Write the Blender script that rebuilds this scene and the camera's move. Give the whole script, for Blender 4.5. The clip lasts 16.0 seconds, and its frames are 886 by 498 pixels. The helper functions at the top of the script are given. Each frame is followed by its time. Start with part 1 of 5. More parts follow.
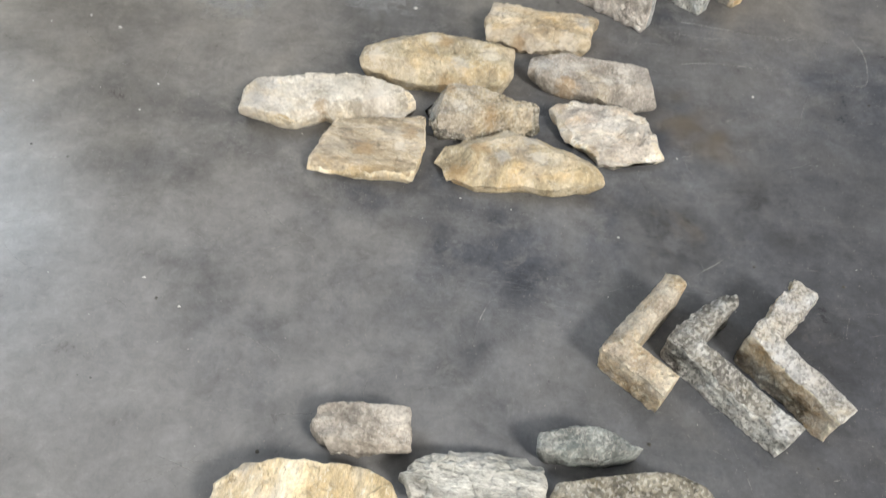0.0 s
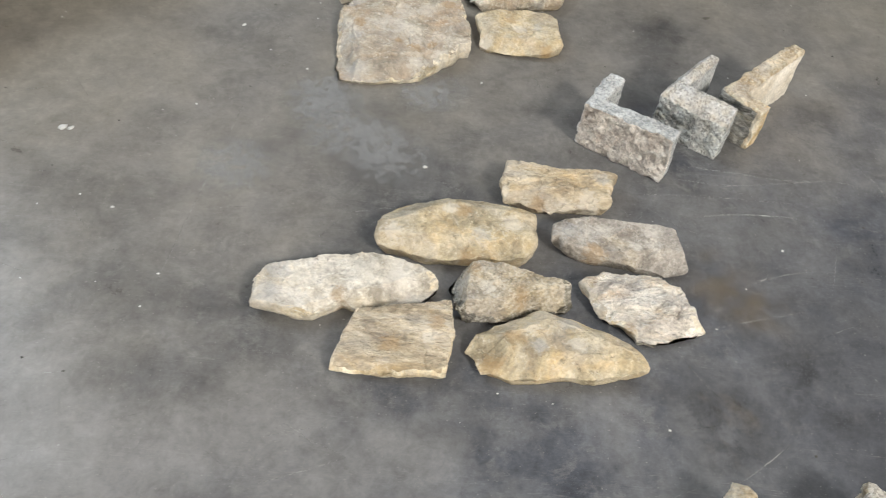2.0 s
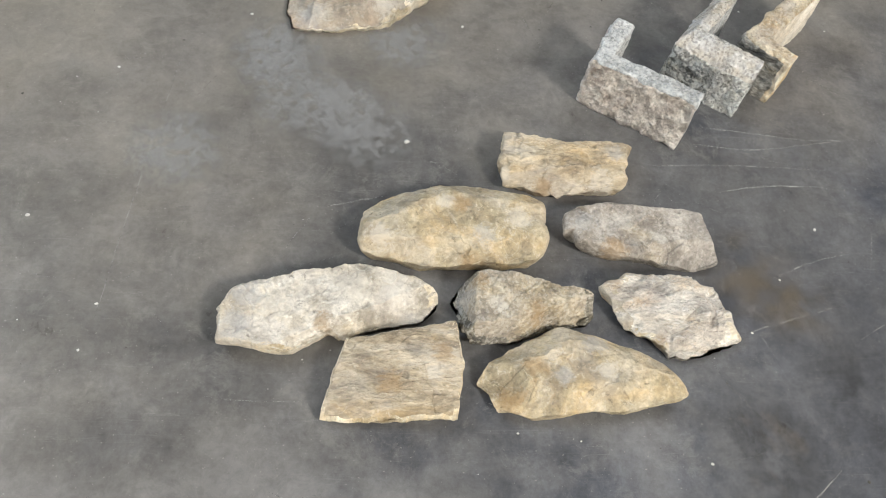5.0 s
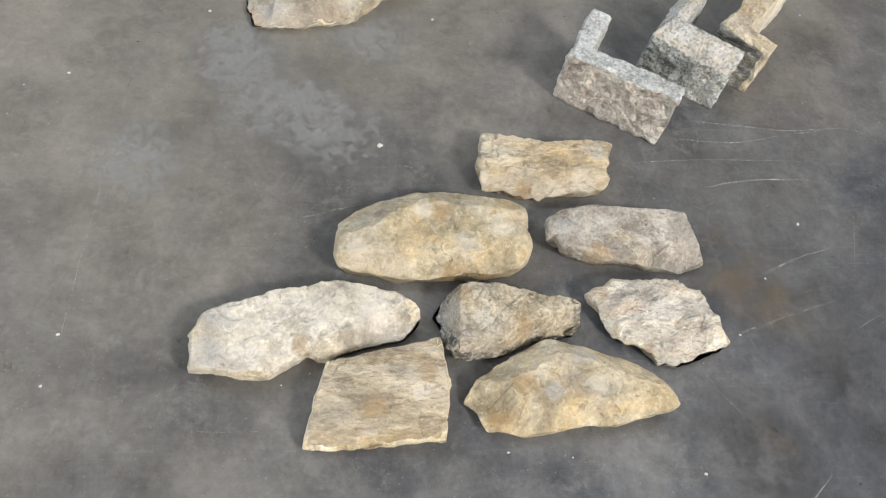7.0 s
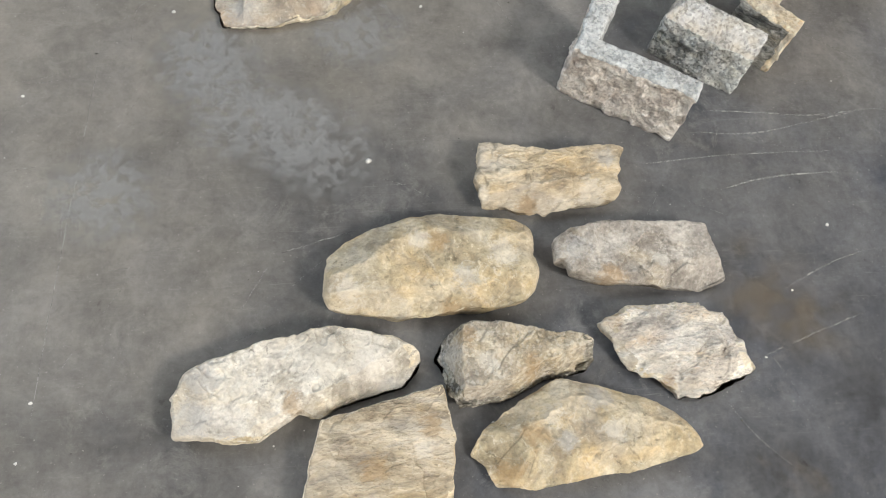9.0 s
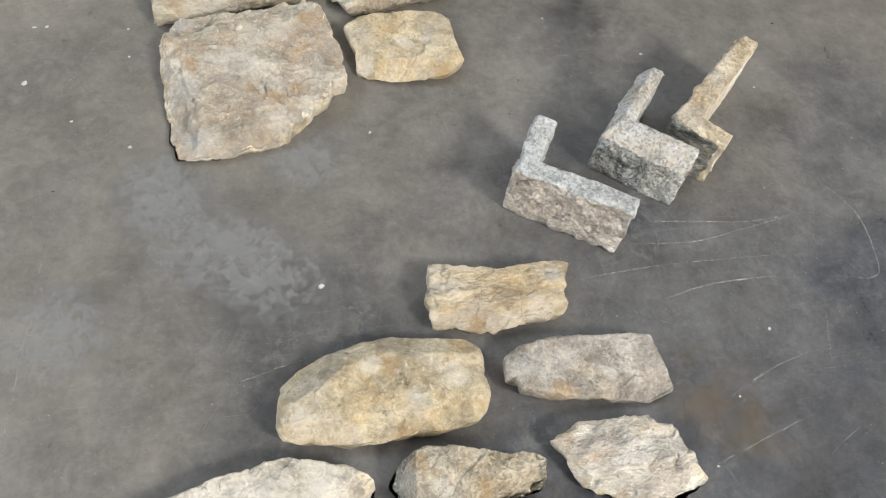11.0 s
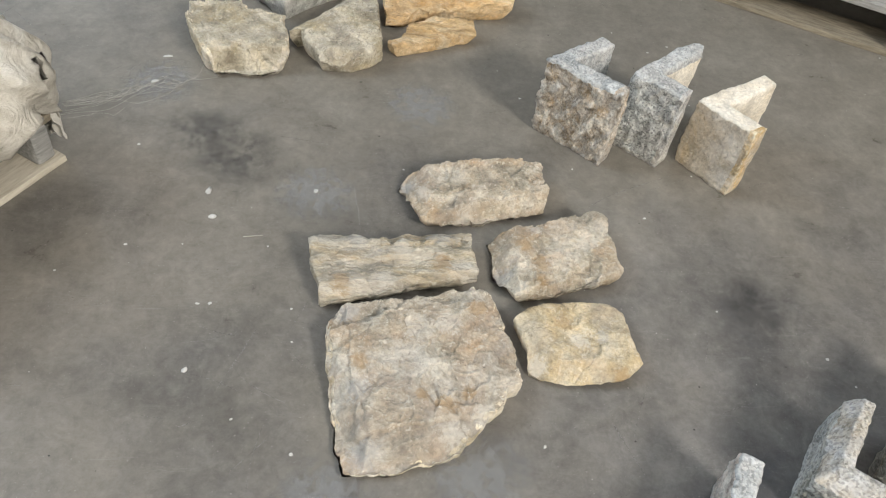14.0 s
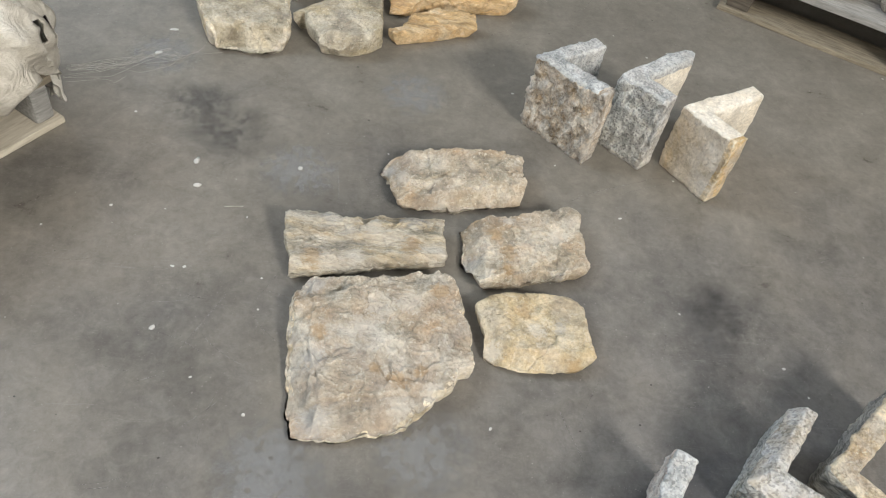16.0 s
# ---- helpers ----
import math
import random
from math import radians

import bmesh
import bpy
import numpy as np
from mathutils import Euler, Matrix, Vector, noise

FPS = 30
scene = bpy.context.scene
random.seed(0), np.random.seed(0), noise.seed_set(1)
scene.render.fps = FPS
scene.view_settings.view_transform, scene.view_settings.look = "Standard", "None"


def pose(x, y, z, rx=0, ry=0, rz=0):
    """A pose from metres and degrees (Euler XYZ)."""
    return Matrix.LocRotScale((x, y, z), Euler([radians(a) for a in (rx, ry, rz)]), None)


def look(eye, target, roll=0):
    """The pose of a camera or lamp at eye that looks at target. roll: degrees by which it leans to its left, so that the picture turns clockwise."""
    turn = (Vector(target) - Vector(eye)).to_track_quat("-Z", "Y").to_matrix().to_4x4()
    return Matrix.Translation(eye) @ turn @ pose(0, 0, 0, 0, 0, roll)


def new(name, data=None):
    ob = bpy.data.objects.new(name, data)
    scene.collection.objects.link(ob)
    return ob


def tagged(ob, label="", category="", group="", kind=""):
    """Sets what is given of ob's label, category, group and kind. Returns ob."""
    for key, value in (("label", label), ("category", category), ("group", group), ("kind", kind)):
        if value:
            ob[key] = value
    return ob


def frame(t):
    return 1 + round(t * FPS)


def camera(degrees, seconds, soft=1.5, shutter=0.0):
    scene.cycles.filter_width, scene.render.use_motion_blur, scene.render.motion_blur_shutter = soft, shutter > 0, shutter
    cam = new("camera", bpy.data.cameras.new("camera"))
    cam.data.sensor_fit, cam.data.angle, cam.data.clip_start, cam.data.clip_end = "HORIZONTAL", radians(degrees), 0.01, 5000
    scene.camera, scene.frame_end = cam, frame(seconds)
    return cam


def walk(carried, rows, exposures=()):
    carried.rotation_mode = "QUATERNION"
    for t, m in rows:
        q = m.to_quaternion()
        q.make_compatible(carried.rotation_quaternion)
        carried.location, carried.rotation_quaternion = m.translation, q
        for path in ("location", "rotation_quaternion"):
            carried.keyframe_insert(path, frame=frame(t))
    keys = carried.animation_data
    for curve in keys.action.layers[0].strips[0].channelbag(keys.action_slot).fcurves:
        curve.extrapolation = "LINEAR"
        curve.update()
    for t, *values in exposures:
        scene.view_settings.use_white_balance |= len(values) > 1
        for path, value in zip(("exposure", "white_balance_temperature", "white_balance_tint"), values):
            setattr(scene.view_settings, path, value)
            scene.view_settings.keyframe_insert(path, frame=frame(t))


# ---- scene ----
cam = camera(59.6, 16.0, soft=1.1, shutter=0.3)
PATH = [
    (0, (0.203, 0.511, 1.079), (0.132, 1.719, -0.514), 5.5),
    (0.5, (0.178, 0.486, 1.136), (0.084, 1.831, -0.341), 5.1),
    (1, (0.075, 0.564, 1.155), (0.021, 1.947, -0.288), 5.5),
    (1.5, (-0.009, 0.654, 1.17), (-0.02, 2.023, -0.289), 5.4),
    (2, (0.05, 0.756, 1.151), (0.058, 2.077, -0.351), 5.6),
    (2.5, (0.135, 0.809, 1.13), (0.173, 2.085, -0.41), 6.0),
    (3, (0.137, 0.875, 1.118), (0.217, 2.1, -0.46), 6.7),
    (3.5, (0.034, 0.984, 1.113), (0.159, 2.164, -0.497), 8.1),
    (4, (-0.027, 1.043, 1.09), (0.134, 2.179, -0.548), 9.6),
    (6.5, (-0.087, 1.092, 1.095), (0.181, 2.123, -0.597), 14.0),
    (7, (-0.09, 1.151, 1.081), (0.208, 2.157, -0.621), 14.7),
    (7.5, (-0.058, 1.268, 1.056), (0.229, 2.207, -0.686), 13.0),
    (8, (-0.045, 1.339, 1.06), (0.224, 2.201, -0.725), 11.5),
    (8.5, (-0.046, 1.347, 1.068), (0.223, 2.182, -0.729), 12.2),
    (9, (-0.058, 1.346, 1.072), (0.217, 2.173, -0.729), 13.9),
    (9.5, (-0.037, 1.349, 1.093), (0.267, 2.248, -0.667), 13.0),
    (9.7, (-0.026, 1.361, 1.113), (0.306, 2.303, -0.619), 12.6),
    (11.8, (-0.017, 1.406, 1.15), (0.341, 2.469, -0.506), 11.7),
    (12, (-0.048, 1.431, 1.17), (0.311, 2.555, -0.445), 11.6),
    (12.5, (-0.117, 1.492, 1.211), (0.16, 2.788, -0.287), 10.5),
    (13, (-0.131, 1.53, 1.22), (0.06, 2.895, -0.229), 9.2),
    (13.5, (-0.168, 1.624, 1.211), (0.035, 2.989, -0.237), 8.8),
    (14, (-0.231, 1.717, 1.19), (0.017, 3.029, -0.299), 9.3),
    (14.5, (-0.239, 1.753, 1.182), (0.031, 3.033, -0.331), 10.9),
    (15, (-0.185, 1.729, 1.208), (0.063, 3.014, -0.304), 11.8),
    (15.5, (-0.133, 1.688, 1.213), (0.076, 2.987, -0.294), 11.6),
    (16, (-0.121, 1.666, 1.217), (0.058, 2.975, -0.284), 11.4),
]
walk(cam, [(t, look(eye, target, roll)) for t, eye, target, roll in PATH])

# ---- light: unseen overhead lamps, added as fill in a closed hall ----
world = bpy.data.worlds.new("hall_air")
scene.world = world
world.use_nodes = True
world.node_tree.nodes["Background"].inputs["Color"].default_value = (0.75, 0.85, 1.0, 1)
world.node_tree.nodes["Background"].inputs["Strength"].default_value = 0.008


def hall_lamp(x, y, power, colour, sx=1.2, sy=0.5):
    d = bpy.data.lights.new("overhead_fill", "AREA")
    d.shape, d.size, d.size_y, d.energy, d.color = "RECTANGLE", sx, sy, power, colour
    ob = new("overhead_fill", d)
    ob.matrix_world = pose(x, y, 4.82)
    return ob


LAMPS = [(-2.6, 0.2), (-2.6, 3.4), (-2.6, 6.6), (2.6, 0.2), (2.6, 3.4), (2.6, 6.6)]
for lx, ly in LAMPS:
    hall_lamp(lx, ly, 4, (1.0, 0.95, 0.87), 0.7, 1.6)


def added_lamp(eye, target, power, colour, sx, sy):
    """An unseen area lamp, added to light the floor from one side; no window is built."""
    d = bpy.data.lights.new("added_lamp", "AREA")
    d.shape, d.size, d.size_y, d.energy, d.color = "RECTANGLE", sx, sy, power, colour
    ob = new("added_lamp", d)
    ob.matrix_world = look(eye, target)
    return ob


# added lamps: warm key at right, cool one at left, warm front-left
added_lamp((4.0, -2.1, 4.5), (0.2, 2.2, 0.0), 570, (1.0, 0.94, 0.85), 1.6, 1.4)
added_lamp((-4.9, 4.4, 4.4), (0.0, 2.4, 0.0), 215, (0.74, 0.87, 1.0), 2.0, 1.6)
added_lamp((-2.4, -4.6, 2.9), (0.2, 2.4, 0.0), 300, (1.0, 0.94, 0.84), 2.4, 1.4)
# added for a sheen on the left of the floor
added_lamp((-3.6, 10.7, 3.0), (-1.6, 3.0, 0.6), 90, (0.9, 0.95, 1.0), 3.8, 2.0)


# ---- node helpers ----
def node_mat(name):
    m = bpy.data.materials.new(name)
    m.use_nodes = True
    nt = m.node_tree
    return m, nt, nt.nodes["Principled BSDF"]


def nd(nt, kind, **inputs):
    n = nt.nodes.new(kind)
    for k, v in inputs.items():
        n.inputs[k.replace("_", " ")].default_value = v
    return n


def noise_tex(nt, vec, scale, detail=6.0, rough=0.6, distort=0.0):
    n = nd(nt, "ShaderNodeTexNoise", Scale=scale, Detail=detail, Roughness=rough, Distortion=distort)
    nt.links.new(vec, n.inputs["Vector"])
    return n.outputs["Fac"]


def ramp(nt, fac, stops):
    r = nt.nodes.new("ShaderNodeValToRGB")
    el = r.color_ramp.elements
    while len(el) < len(stops):
        el.new(0.5)
    for e, (p, c) in zip(el, stops):
        e.position = p
        e.color = (*c, 1) if len(c) == 3 else c
    nt.links.new(fac, r.inputs["Fac"])
    return r.outputs["Color"]


def grey(v):
    return (v, v, v)


def mix(nt, fac, a, b, mode="MIX"):
    n = nt.nodes.new("ShaderNodeMix")
    n.data_type, n.blend_type = "RGBA", mode
    for sock, v in ((n.inputs[0], fac), (n.inputs[6], a), (n.inputs[7], b)):
        if isinstance(v, (int, float)):
            sock.default_value = v
        elif isinstance(v, tuple):
            sock.default_value = (*v, 1)
        else:
            nt.links.new(v, sock)
    return n.outputs[2]


def maths(nt, op, a, b=0.0):
    n = nt.nodes.new("ShaderNodeMath")
    n.operation = op
    for sock, v in ((n.inputs[0], a), (n.inputs[1], b)):
        if isinstance(v, (int, float)):
            sock.default_value = v
        else:
            nt.links.new(v, sock)
    return n.outputs[0]


def bump(nt, bsdf, heights, strength=0.6):
    last = None
    for h, dist in heights:
        b = nd(nt, "ShaderNodeBump", Strength=strength, Distance=dist)
        nt.links.new(h, b.inputs["Height"])
        if last:
            nt.links.new(last, b.inputs["Normal"])
        last = b.outputs["Normal"]
    nt.links.new(last, bsdf.inputs["Normal"])


def object_space(nt, stretch=(1, 1, 1), shuffle=True):
    tc = nt.nodes.new("ShaderNodeTexCoord")
    mp = nd(nt, "ShaderNodeMapping", Scale=stretch)
    nt.links.new(tc.outputs["Object"], mp.inputs["Vector"])
    if not shuffle:
        return mp.outputs["Vector"]
    inf = nt.nodes.new("ShaderNodeObjectInfo")
    add = nt.nodes.new("ShaderNodeVectorMath")
    add.operation = "ADD"
    k = maths(nt, "MULTIPLY", inf.outputs["Random"], 37.0)
    nt.links.new(mp.outputs["Vector"], add.inputs[0])
    nt.links.new(k, add.inputs[1])
    return add.outputs["Vector"]


def stone_mat(name, dark, mid, light, stain=None, stain_at=0.55, specks=0.0, pale=0.25, strata=(1, 1, 1), relief=1.0, size=14.0, cracks=0.28, drift=0.4, chips=1.0):
    m, nt, bsdf = node_mat(name)
    v = object_space(nt, strata)
    blotch = noise_tex(nt, v, size, 7, 0.6, 0.7)
    col = ramp(nt, blotch, [(0.36, dark), (0.49, mid), (0.62, light)])
    if stain:
        s = ramp(nt, noise_tex(nt, v, size * 0.75, 5, 0.65, 0.8), [(stain_at - 0.12, grey(0)), (stain_at + 0.14, grey(0.85))])
        col = mix(nt, s, col, stain)
    grain = noise_tex(nt, v, 150, 4, 0.65)
    col = mix(nt, 0.5, col, ramp(nt, grain, [(0.34, grey(0.62)), (0.5, grey(1.0)), (0.66, grey(1.36))]), "MULTIPLY")
    mott = noise_tex(nt, v, 21, 8, 0.66, 0.6)
    col = mix(nt, 0.45, col, ramp(nt, mott, [(0.32, grey(0.36)), (0.48, grey(0.97)), (0.68, grey(1.4))]), "MULTIPLY")
    fl = noise_tex(nt, v, 85, 4, 0.6, 0.3)
    col = mix(nt, ramp(nt, fl, [(0.31, grey(0.5)), (0.37, grey(0))]), col, tuple(c * 0.5 for c in dark))
    col = mix(nt, ramp(nt, fl, [(0.6, grey(0)), (0.68, grey(0.5))]), col, tuple(min(0.8, c * 1.3) for c in light))
    hue = ramp(nt, noise_tex(nt, v, size * 0.5, 5, 0.6, 0.9), [(0.46, grey(0)), (0.58, grey(drift))])
    lum = sum(mid) / 3
    col = mix(nt, hue, col, (lum * 1.02, lum * 0.97, lum * 0.93))
    vn = noise_tex(nt, v, size * 1.3, 4, 0.55, 1.4)
    vein = ramp(nt, vn, [(0.486, grey(0)), (0.5, grey(0.25)), (0.514, grey(0))])
    vein = mix(nt, 1.0, vein, ramp(nt, noise_tex(nt, v, 9, 2, 0.5), [(0.5, grey(0)), (0.6, grey(1))]), "MULTIPLY")
    col = mix(nt, vein, col, (0.78, 0.76, 0.7))
    # hairline fractures
    wv = nt.nodes.new("ShaderNodeVectorMath")
    wv.operation = "ADD"
    nt.links.new(v, wv.inputs[0])
    nt.links.new(maths(nt, "MULTIPLY", mott, 0.06), wv.inputs[1])
    # flaked facets, each with its own level and tone
    fw = nt.nodes.new("ShaderNodeVectorMath")
    fw.operation = "ADD"
    nt.links.new(v, fw.inputs[0])
    nt.links.new(maths(nt, "MULTIPLY", noise_tex(nt, v, 24, 5, 0.6), 0.1), fw.inputs[1])
    vf = nd(nt, "ShaderNodeTexVoronoi", Scale=19.0, Detail=1.5, Roughness=0.6)
    nt.links.new(fw.outputs[0], vf.inputs["Vector"])
    fs = nt.nodes.new("ShaderNodeSeparateColor")
    nt.links.new(vf.outputs["Color"], fs.inputs[0])
    facet = fs.outputs[0]
    col = mix(nt, 0.4 * chips, col, ramp(nt, facet, [(0.0, grey(0.5)), (0.5, grey(1.0)), (1.0, grey(1.35))]), "MULTIPLY")
    vc = nd(nt, "ShaderNodeTexVoronoi", Scale=16.0)
    vc.feature = "DISTANCE_TO_EDGE"
    nt.links.new(wv.outputs[0], vc.inputs["Vector"])
    crack = ramp(nt, vc.outputs["Distance"], [(0.0, grey(cracks)), (0.022, grey(0))])
    crack = mix(nt, 1.0, crack, ramp(nt, noise_tex(nt, v, 12, 3, 0.5), [(0.48, grey(0)), (0.6, grey(1))]), "MULTIPLY")
    col = mix(nt, crack, col, tuple(c * 0.5 for c in dark))
    # dark weathered pits
    pit = ramp(nt, noise_tex(nt, v, 38, 7, 0.8, 0.6), [(0.33, grey(0.7)), (0.39, grey(0))])
    col = mix(nt, pit, col, tuple(c * 0.45 for c in dark))
    if pale:
        p = ramp(nt, noise_tex(nt, v, 26, 6, 0.75, 1.0), [(0.55, grey(0)), (0.68, grey(pale * 0.6))])
        col = mix(nt, p, col, (0.78, 0.75, 0.68))
    # placed stains and bare patches; some blue is painted side light, some dark crevice shade
    mk = nt.nodes.new("ShaderNodeAttribute")
    mk.attribute_name = "marks"
    mc = nt.nodes.new("ShaderNodeSeparateColor")
    nt.links.new(mk.outputs["Color"], mc.inputs[0])
    ragged = maths(nt, "MULTIPLY", maths(nt, "SUBTRACT", noise_tex(nt, v, 48, 8, 0.8, 0.9), 0.5), 2.8)
    for weight, tone, most in ((mc.outputs[0], (0.34, 0.22, 0.1), 0.55), (mc.outputs[2], (0.4, 0.41, 0.42), 0.45), (mc.outputs[1], (0.64, 0.61, 0.55), 0.5), (mk.outputs["Alpha"], (0.13, 0.115, 0.095), 0.4)):
        lift = maths(nt, "MULTIPLY", ragged, maths(nt, "MINIMUM", maths(nt, "MULTIPLY", weight, 3.0), 1.0))
        col = mix(nt, ramp(nt, maths(nt, "ADD", weight, lift), [(0.3, grey(0)), (0.75, grey(most))]), col, tone)
    if specks:
        vo = nd(nt, "ShaderNodeTexVoronoi", Scale=240.0, Randomness=1.0)
        nt.links.new(v, vo.inputs["Vector"])
        sp = ramp(nt, vo.outputs["Color"], [(0.3, grey(min(1.0, specks * 0.9))), (0.4, grey(0))])
        col = mix(nt, sp, col, (0.06, 0.06, 0.06))
        sp2 = ramp(nt, vo.outputs["Color"], [(0.64, grey(0)), (0.74, grey(min(1.0, specks * 0.7)))])
        col = mix(nt, sp2, col, (0.75, 0.74, 0.7))
    # fresh pale breaks along the sharp edges
    geo = nt.nodes.new("ShaderNodeNewGeometry")
    worn = mix(nt, 1.0, ramp(nt, geo.outputs["Pointiness"], [(0.51, grey(0)), (0.59, grey(0.7))]), ramp(nt, fl, [(0.42, grey(0.2)), (0.58, grey(1.0))]), "MULTIPLY")
    col = mix(nt, worn, col, tuple(min(0.8, c * 1.25) for c in light))
    nt.links.new(col, bsdf.inputs["Base Color"])
    bsdf.inputs["Roughness"].default_value = 0.82
    bsdf.inputs["Specular IOR Level"].default_value = 0.35
    bump(nt, bsdf, [(mott, 0.008 * relief), (facet, 0.006 * chips), (maths(nt, "SUBTRACT", 1.0, crack), 0.003), (fl, 0.0035 * relief), (grain, 0.0022 * relief)], 0.9)
    return m


tan_pale = stone_mat("pale_buff_stone", (0.34, 0.31, 0.26), (0.53, 0.49, 0.42), (0.66, 0.63, 0.57), (0.48, 0.4, 0.26), 0.63, 0, 0.6, (1, 1, 1), 1.0, 14, 0.2, 0.4, 0.8)
tan_warm = stone_mat("warm_buff_stone", (0.27, 0.225, 0.15), (0.44, 0.375, 0.255), (0.56, 0.495, 0.37), (0.48, 0.35, 0.18), 0.58, 0, 0.45, (1, 1, 1), 1.0, 14, 0.35, 0.3, 0.5)
tan_strata = stone_mat("bedded_buff_stone", (0.27, 0.22, 0.155), (0.43, 0.365, 0.265), (0.52, 0.46, 0.36), (0.44, 0.32, 0.16), 0.6, 0, 0.3, (0.75, 1.7, 1))
grey_brown = stone_mat("grey_brown_stone", (0.19, 0.17, 0.145), (0.32, 0.29, 0.255), (0.44, 0.41, 0.37), (0.36, 0.3, 0.2), 0.66, 0.15, 0.55)
dark_wedge = stone_mat("dark_grey_buff_stone", (0.2, 0.175, 0.135), (0.37, 0.315, 0.235), (0.5, 0.445, 0.345), (0.42, 0.34, 0.2), 0.63, 0.25, 0.55, (1, 1, 1), 1.3)
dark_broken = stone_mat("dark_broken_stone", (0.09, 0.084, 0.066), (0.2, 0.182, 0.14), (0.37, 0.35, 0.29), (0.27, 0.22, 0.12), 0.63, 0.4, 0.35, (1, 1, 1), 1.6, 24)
crystal = stone_mat("crystalline_pink_grey_stone", (0.44, 0.395, 0.35), (0.66, 0.61, 0.54), (0.8, 0.77, 0.71), (0.58, 0.43, 0.27), 0.62, 0.12, 0.55, (0.8, 1.6, 1), 2.2, 20)
cream_broken = stone_mat("cream_broken_edge", (0.45, 0.39, 0.28), (0.63, 0.56, 0.43), (0.74, 0.69, 0.58), (0.52, 0.4, 0.22), 0.62, 0, 0.5, (1, 1, 1), 1.6, 24)
rust_slab = stone_mat("rusty_buff_slab_stone", (0.25, 0.225, 0.185), (0.39, 0.355, 0.29), (0.55, 0.52, 0.455), (0.38, 0.27, 0.17), 0.54, 0, 0.5, (1, 1, 1), 1.1, 9, 0.15, 0.3, 0.45)
rust_block = stone_mat("rusty_brown_block_stone", (0.26, 0.23, 0.18), (0.425, 0.38, 0.3), (0.59, 0.55, 0.47), (0.41, 0.29, 0.18), 0.53, 0, 0.45, (1, 1, 1), 1.3, 14, 0.2, 0.25, 0.6)
grey_ledge = stone_mat("grey_green_ledge_stone", (0.22, 0.21, 0.175), (0.41, 0.375, 0.3), (0.55, 0.52, 0.45), (0.44, 0.34, 0.2), 0.56, 0, 0.5, (0.6, 2.2, 1), 1.3)
granite_pink = stone_mat("pink_grey_granite", (0.4, 0.345, 0.31), (0.66, 0.6, 0.545), (0.8, 0.77, 0.72), (0.5, 0.38, 0.29), 0.66, 0.22, 0.9, (1, 1, 1), 2.4, 26)
granite_blue = stone_mat("blue_grey_granite", (0.23, 0.25, 0.25), (0.43, 0.46, 0.46), (0.6, 0.63, 0.63), (0.4, 0.36, 0.24), 0.6, 0.5, 0.35, (1, 1, 1), 1.8, 18)
granite_sawn = stone_mat("pale_blue_sawn_granite", (0.28, 0.3, 0.31), (0.39, 0.41, 0.42), (0.5, 0.52, 0.53), None, 0.66, 0.35, 0.2, (1, 1, 1), 0.7, 22, 0.1, 0.4, 0.3)
granite_dark = stone_mat("dark_speckled_granite", (0.12, 0.115, 0.1), (0.26, 0.25, 0.225), (0.5, 0.51, 0.51), (0.3, 0.26, 0.18), 0.66, 0.5, 0.5, (1, 1, 1), 1.7, 20)
granite_slate = stone_mat("slate_blue_granite", (0.22, 0.235, 0.23), (0.5, 0.52, 0.51), (0.72, 0.73, 0.71), (0.48, 0.4, 0.24), 0.68, 0.5, 0.6, (1, 1, 1), 2.2, 24)
granite_gold = stone_mat("golden_granite", (0.33, 0.25, 0.16), (0.54, 0.45, 0.32), (0.7, 0.63, 0.5), (0.46, 0.32, 0.16), 0.6, 0.2, 0.6, (1, 1, 1), 2.2, 20)
granite_band = stone_mat("banded_grey_granite", (0.1, 0.1, 0.095), (0.26, 0.26, 0.24), (0.5, 0.49, 0.45), (0.4, 0.33, 0.2), 0.66, 0.3, 0.4, (0.6, 0.6, 3), 1.5, 18)
granite_mix = stone_mat("blue_and_tan_granite", (0.3, 0.26, 0.2), (0.52, 0.48, 0.41), (0.62, 0.63, 0.64), (0.27, 0.29, 0.31), 0.54, 0.4, 0.5, (1, 1, 1), 1.5, 16)
granite_brown = stone_mat("brown_split_granite", (0.2, 0.155, 0.11), (0.58, 0.5, 0.4), (0.8, 0.76, 0.69), (0.5, 0.35, 0.19), 0.58, 0.25, 1.0, (1.2, 1.2, 0.9), 2.6, 34)
cream_stone = stone_mat("cream_sawn_stone", (0.54, 0.48, 0.385), (0.66, 0.61, 0.52), (0.72, 0.68, 0.6), (0.56, 0.42, 0.22), 0.72, 0, 0.1, (1, 1, 1), 0.3, 7, 0.0, 0.1, 0.15)
buff_face = stone_mat("smooth_buff_face", (0.38, 0.33, 0.25), (0.53, 0.47, 0.38), (0.62, 0.57, 0.49), (0.5, 0.36, 0.18), 0.64, 0, 0.35, (1, 1, 1), 0.9, 11, 0.3, 0.4, 0.4)
honey_stone = stone_mat("cream_and_honey_stone", (0.46, 0.37, 0.23), (0.62, 0.53, 0.37), (0.74, 0.68, 0.55), (0.5, 0.35, 0.15), 0.64, 0, 0.35, (1.6, 0.7, 1), 0.9, 11)
rusty_edge = stone_mat("rusty_split_edge", (0.36, 0.27, 0.16), (0.62, 0.51, 0.34), (0.76, 0.69, 0.56), (0.56, 0.37, 0.14), 0.52, 0.1, 0.5, (1, 1, 1), 1.6, 22)
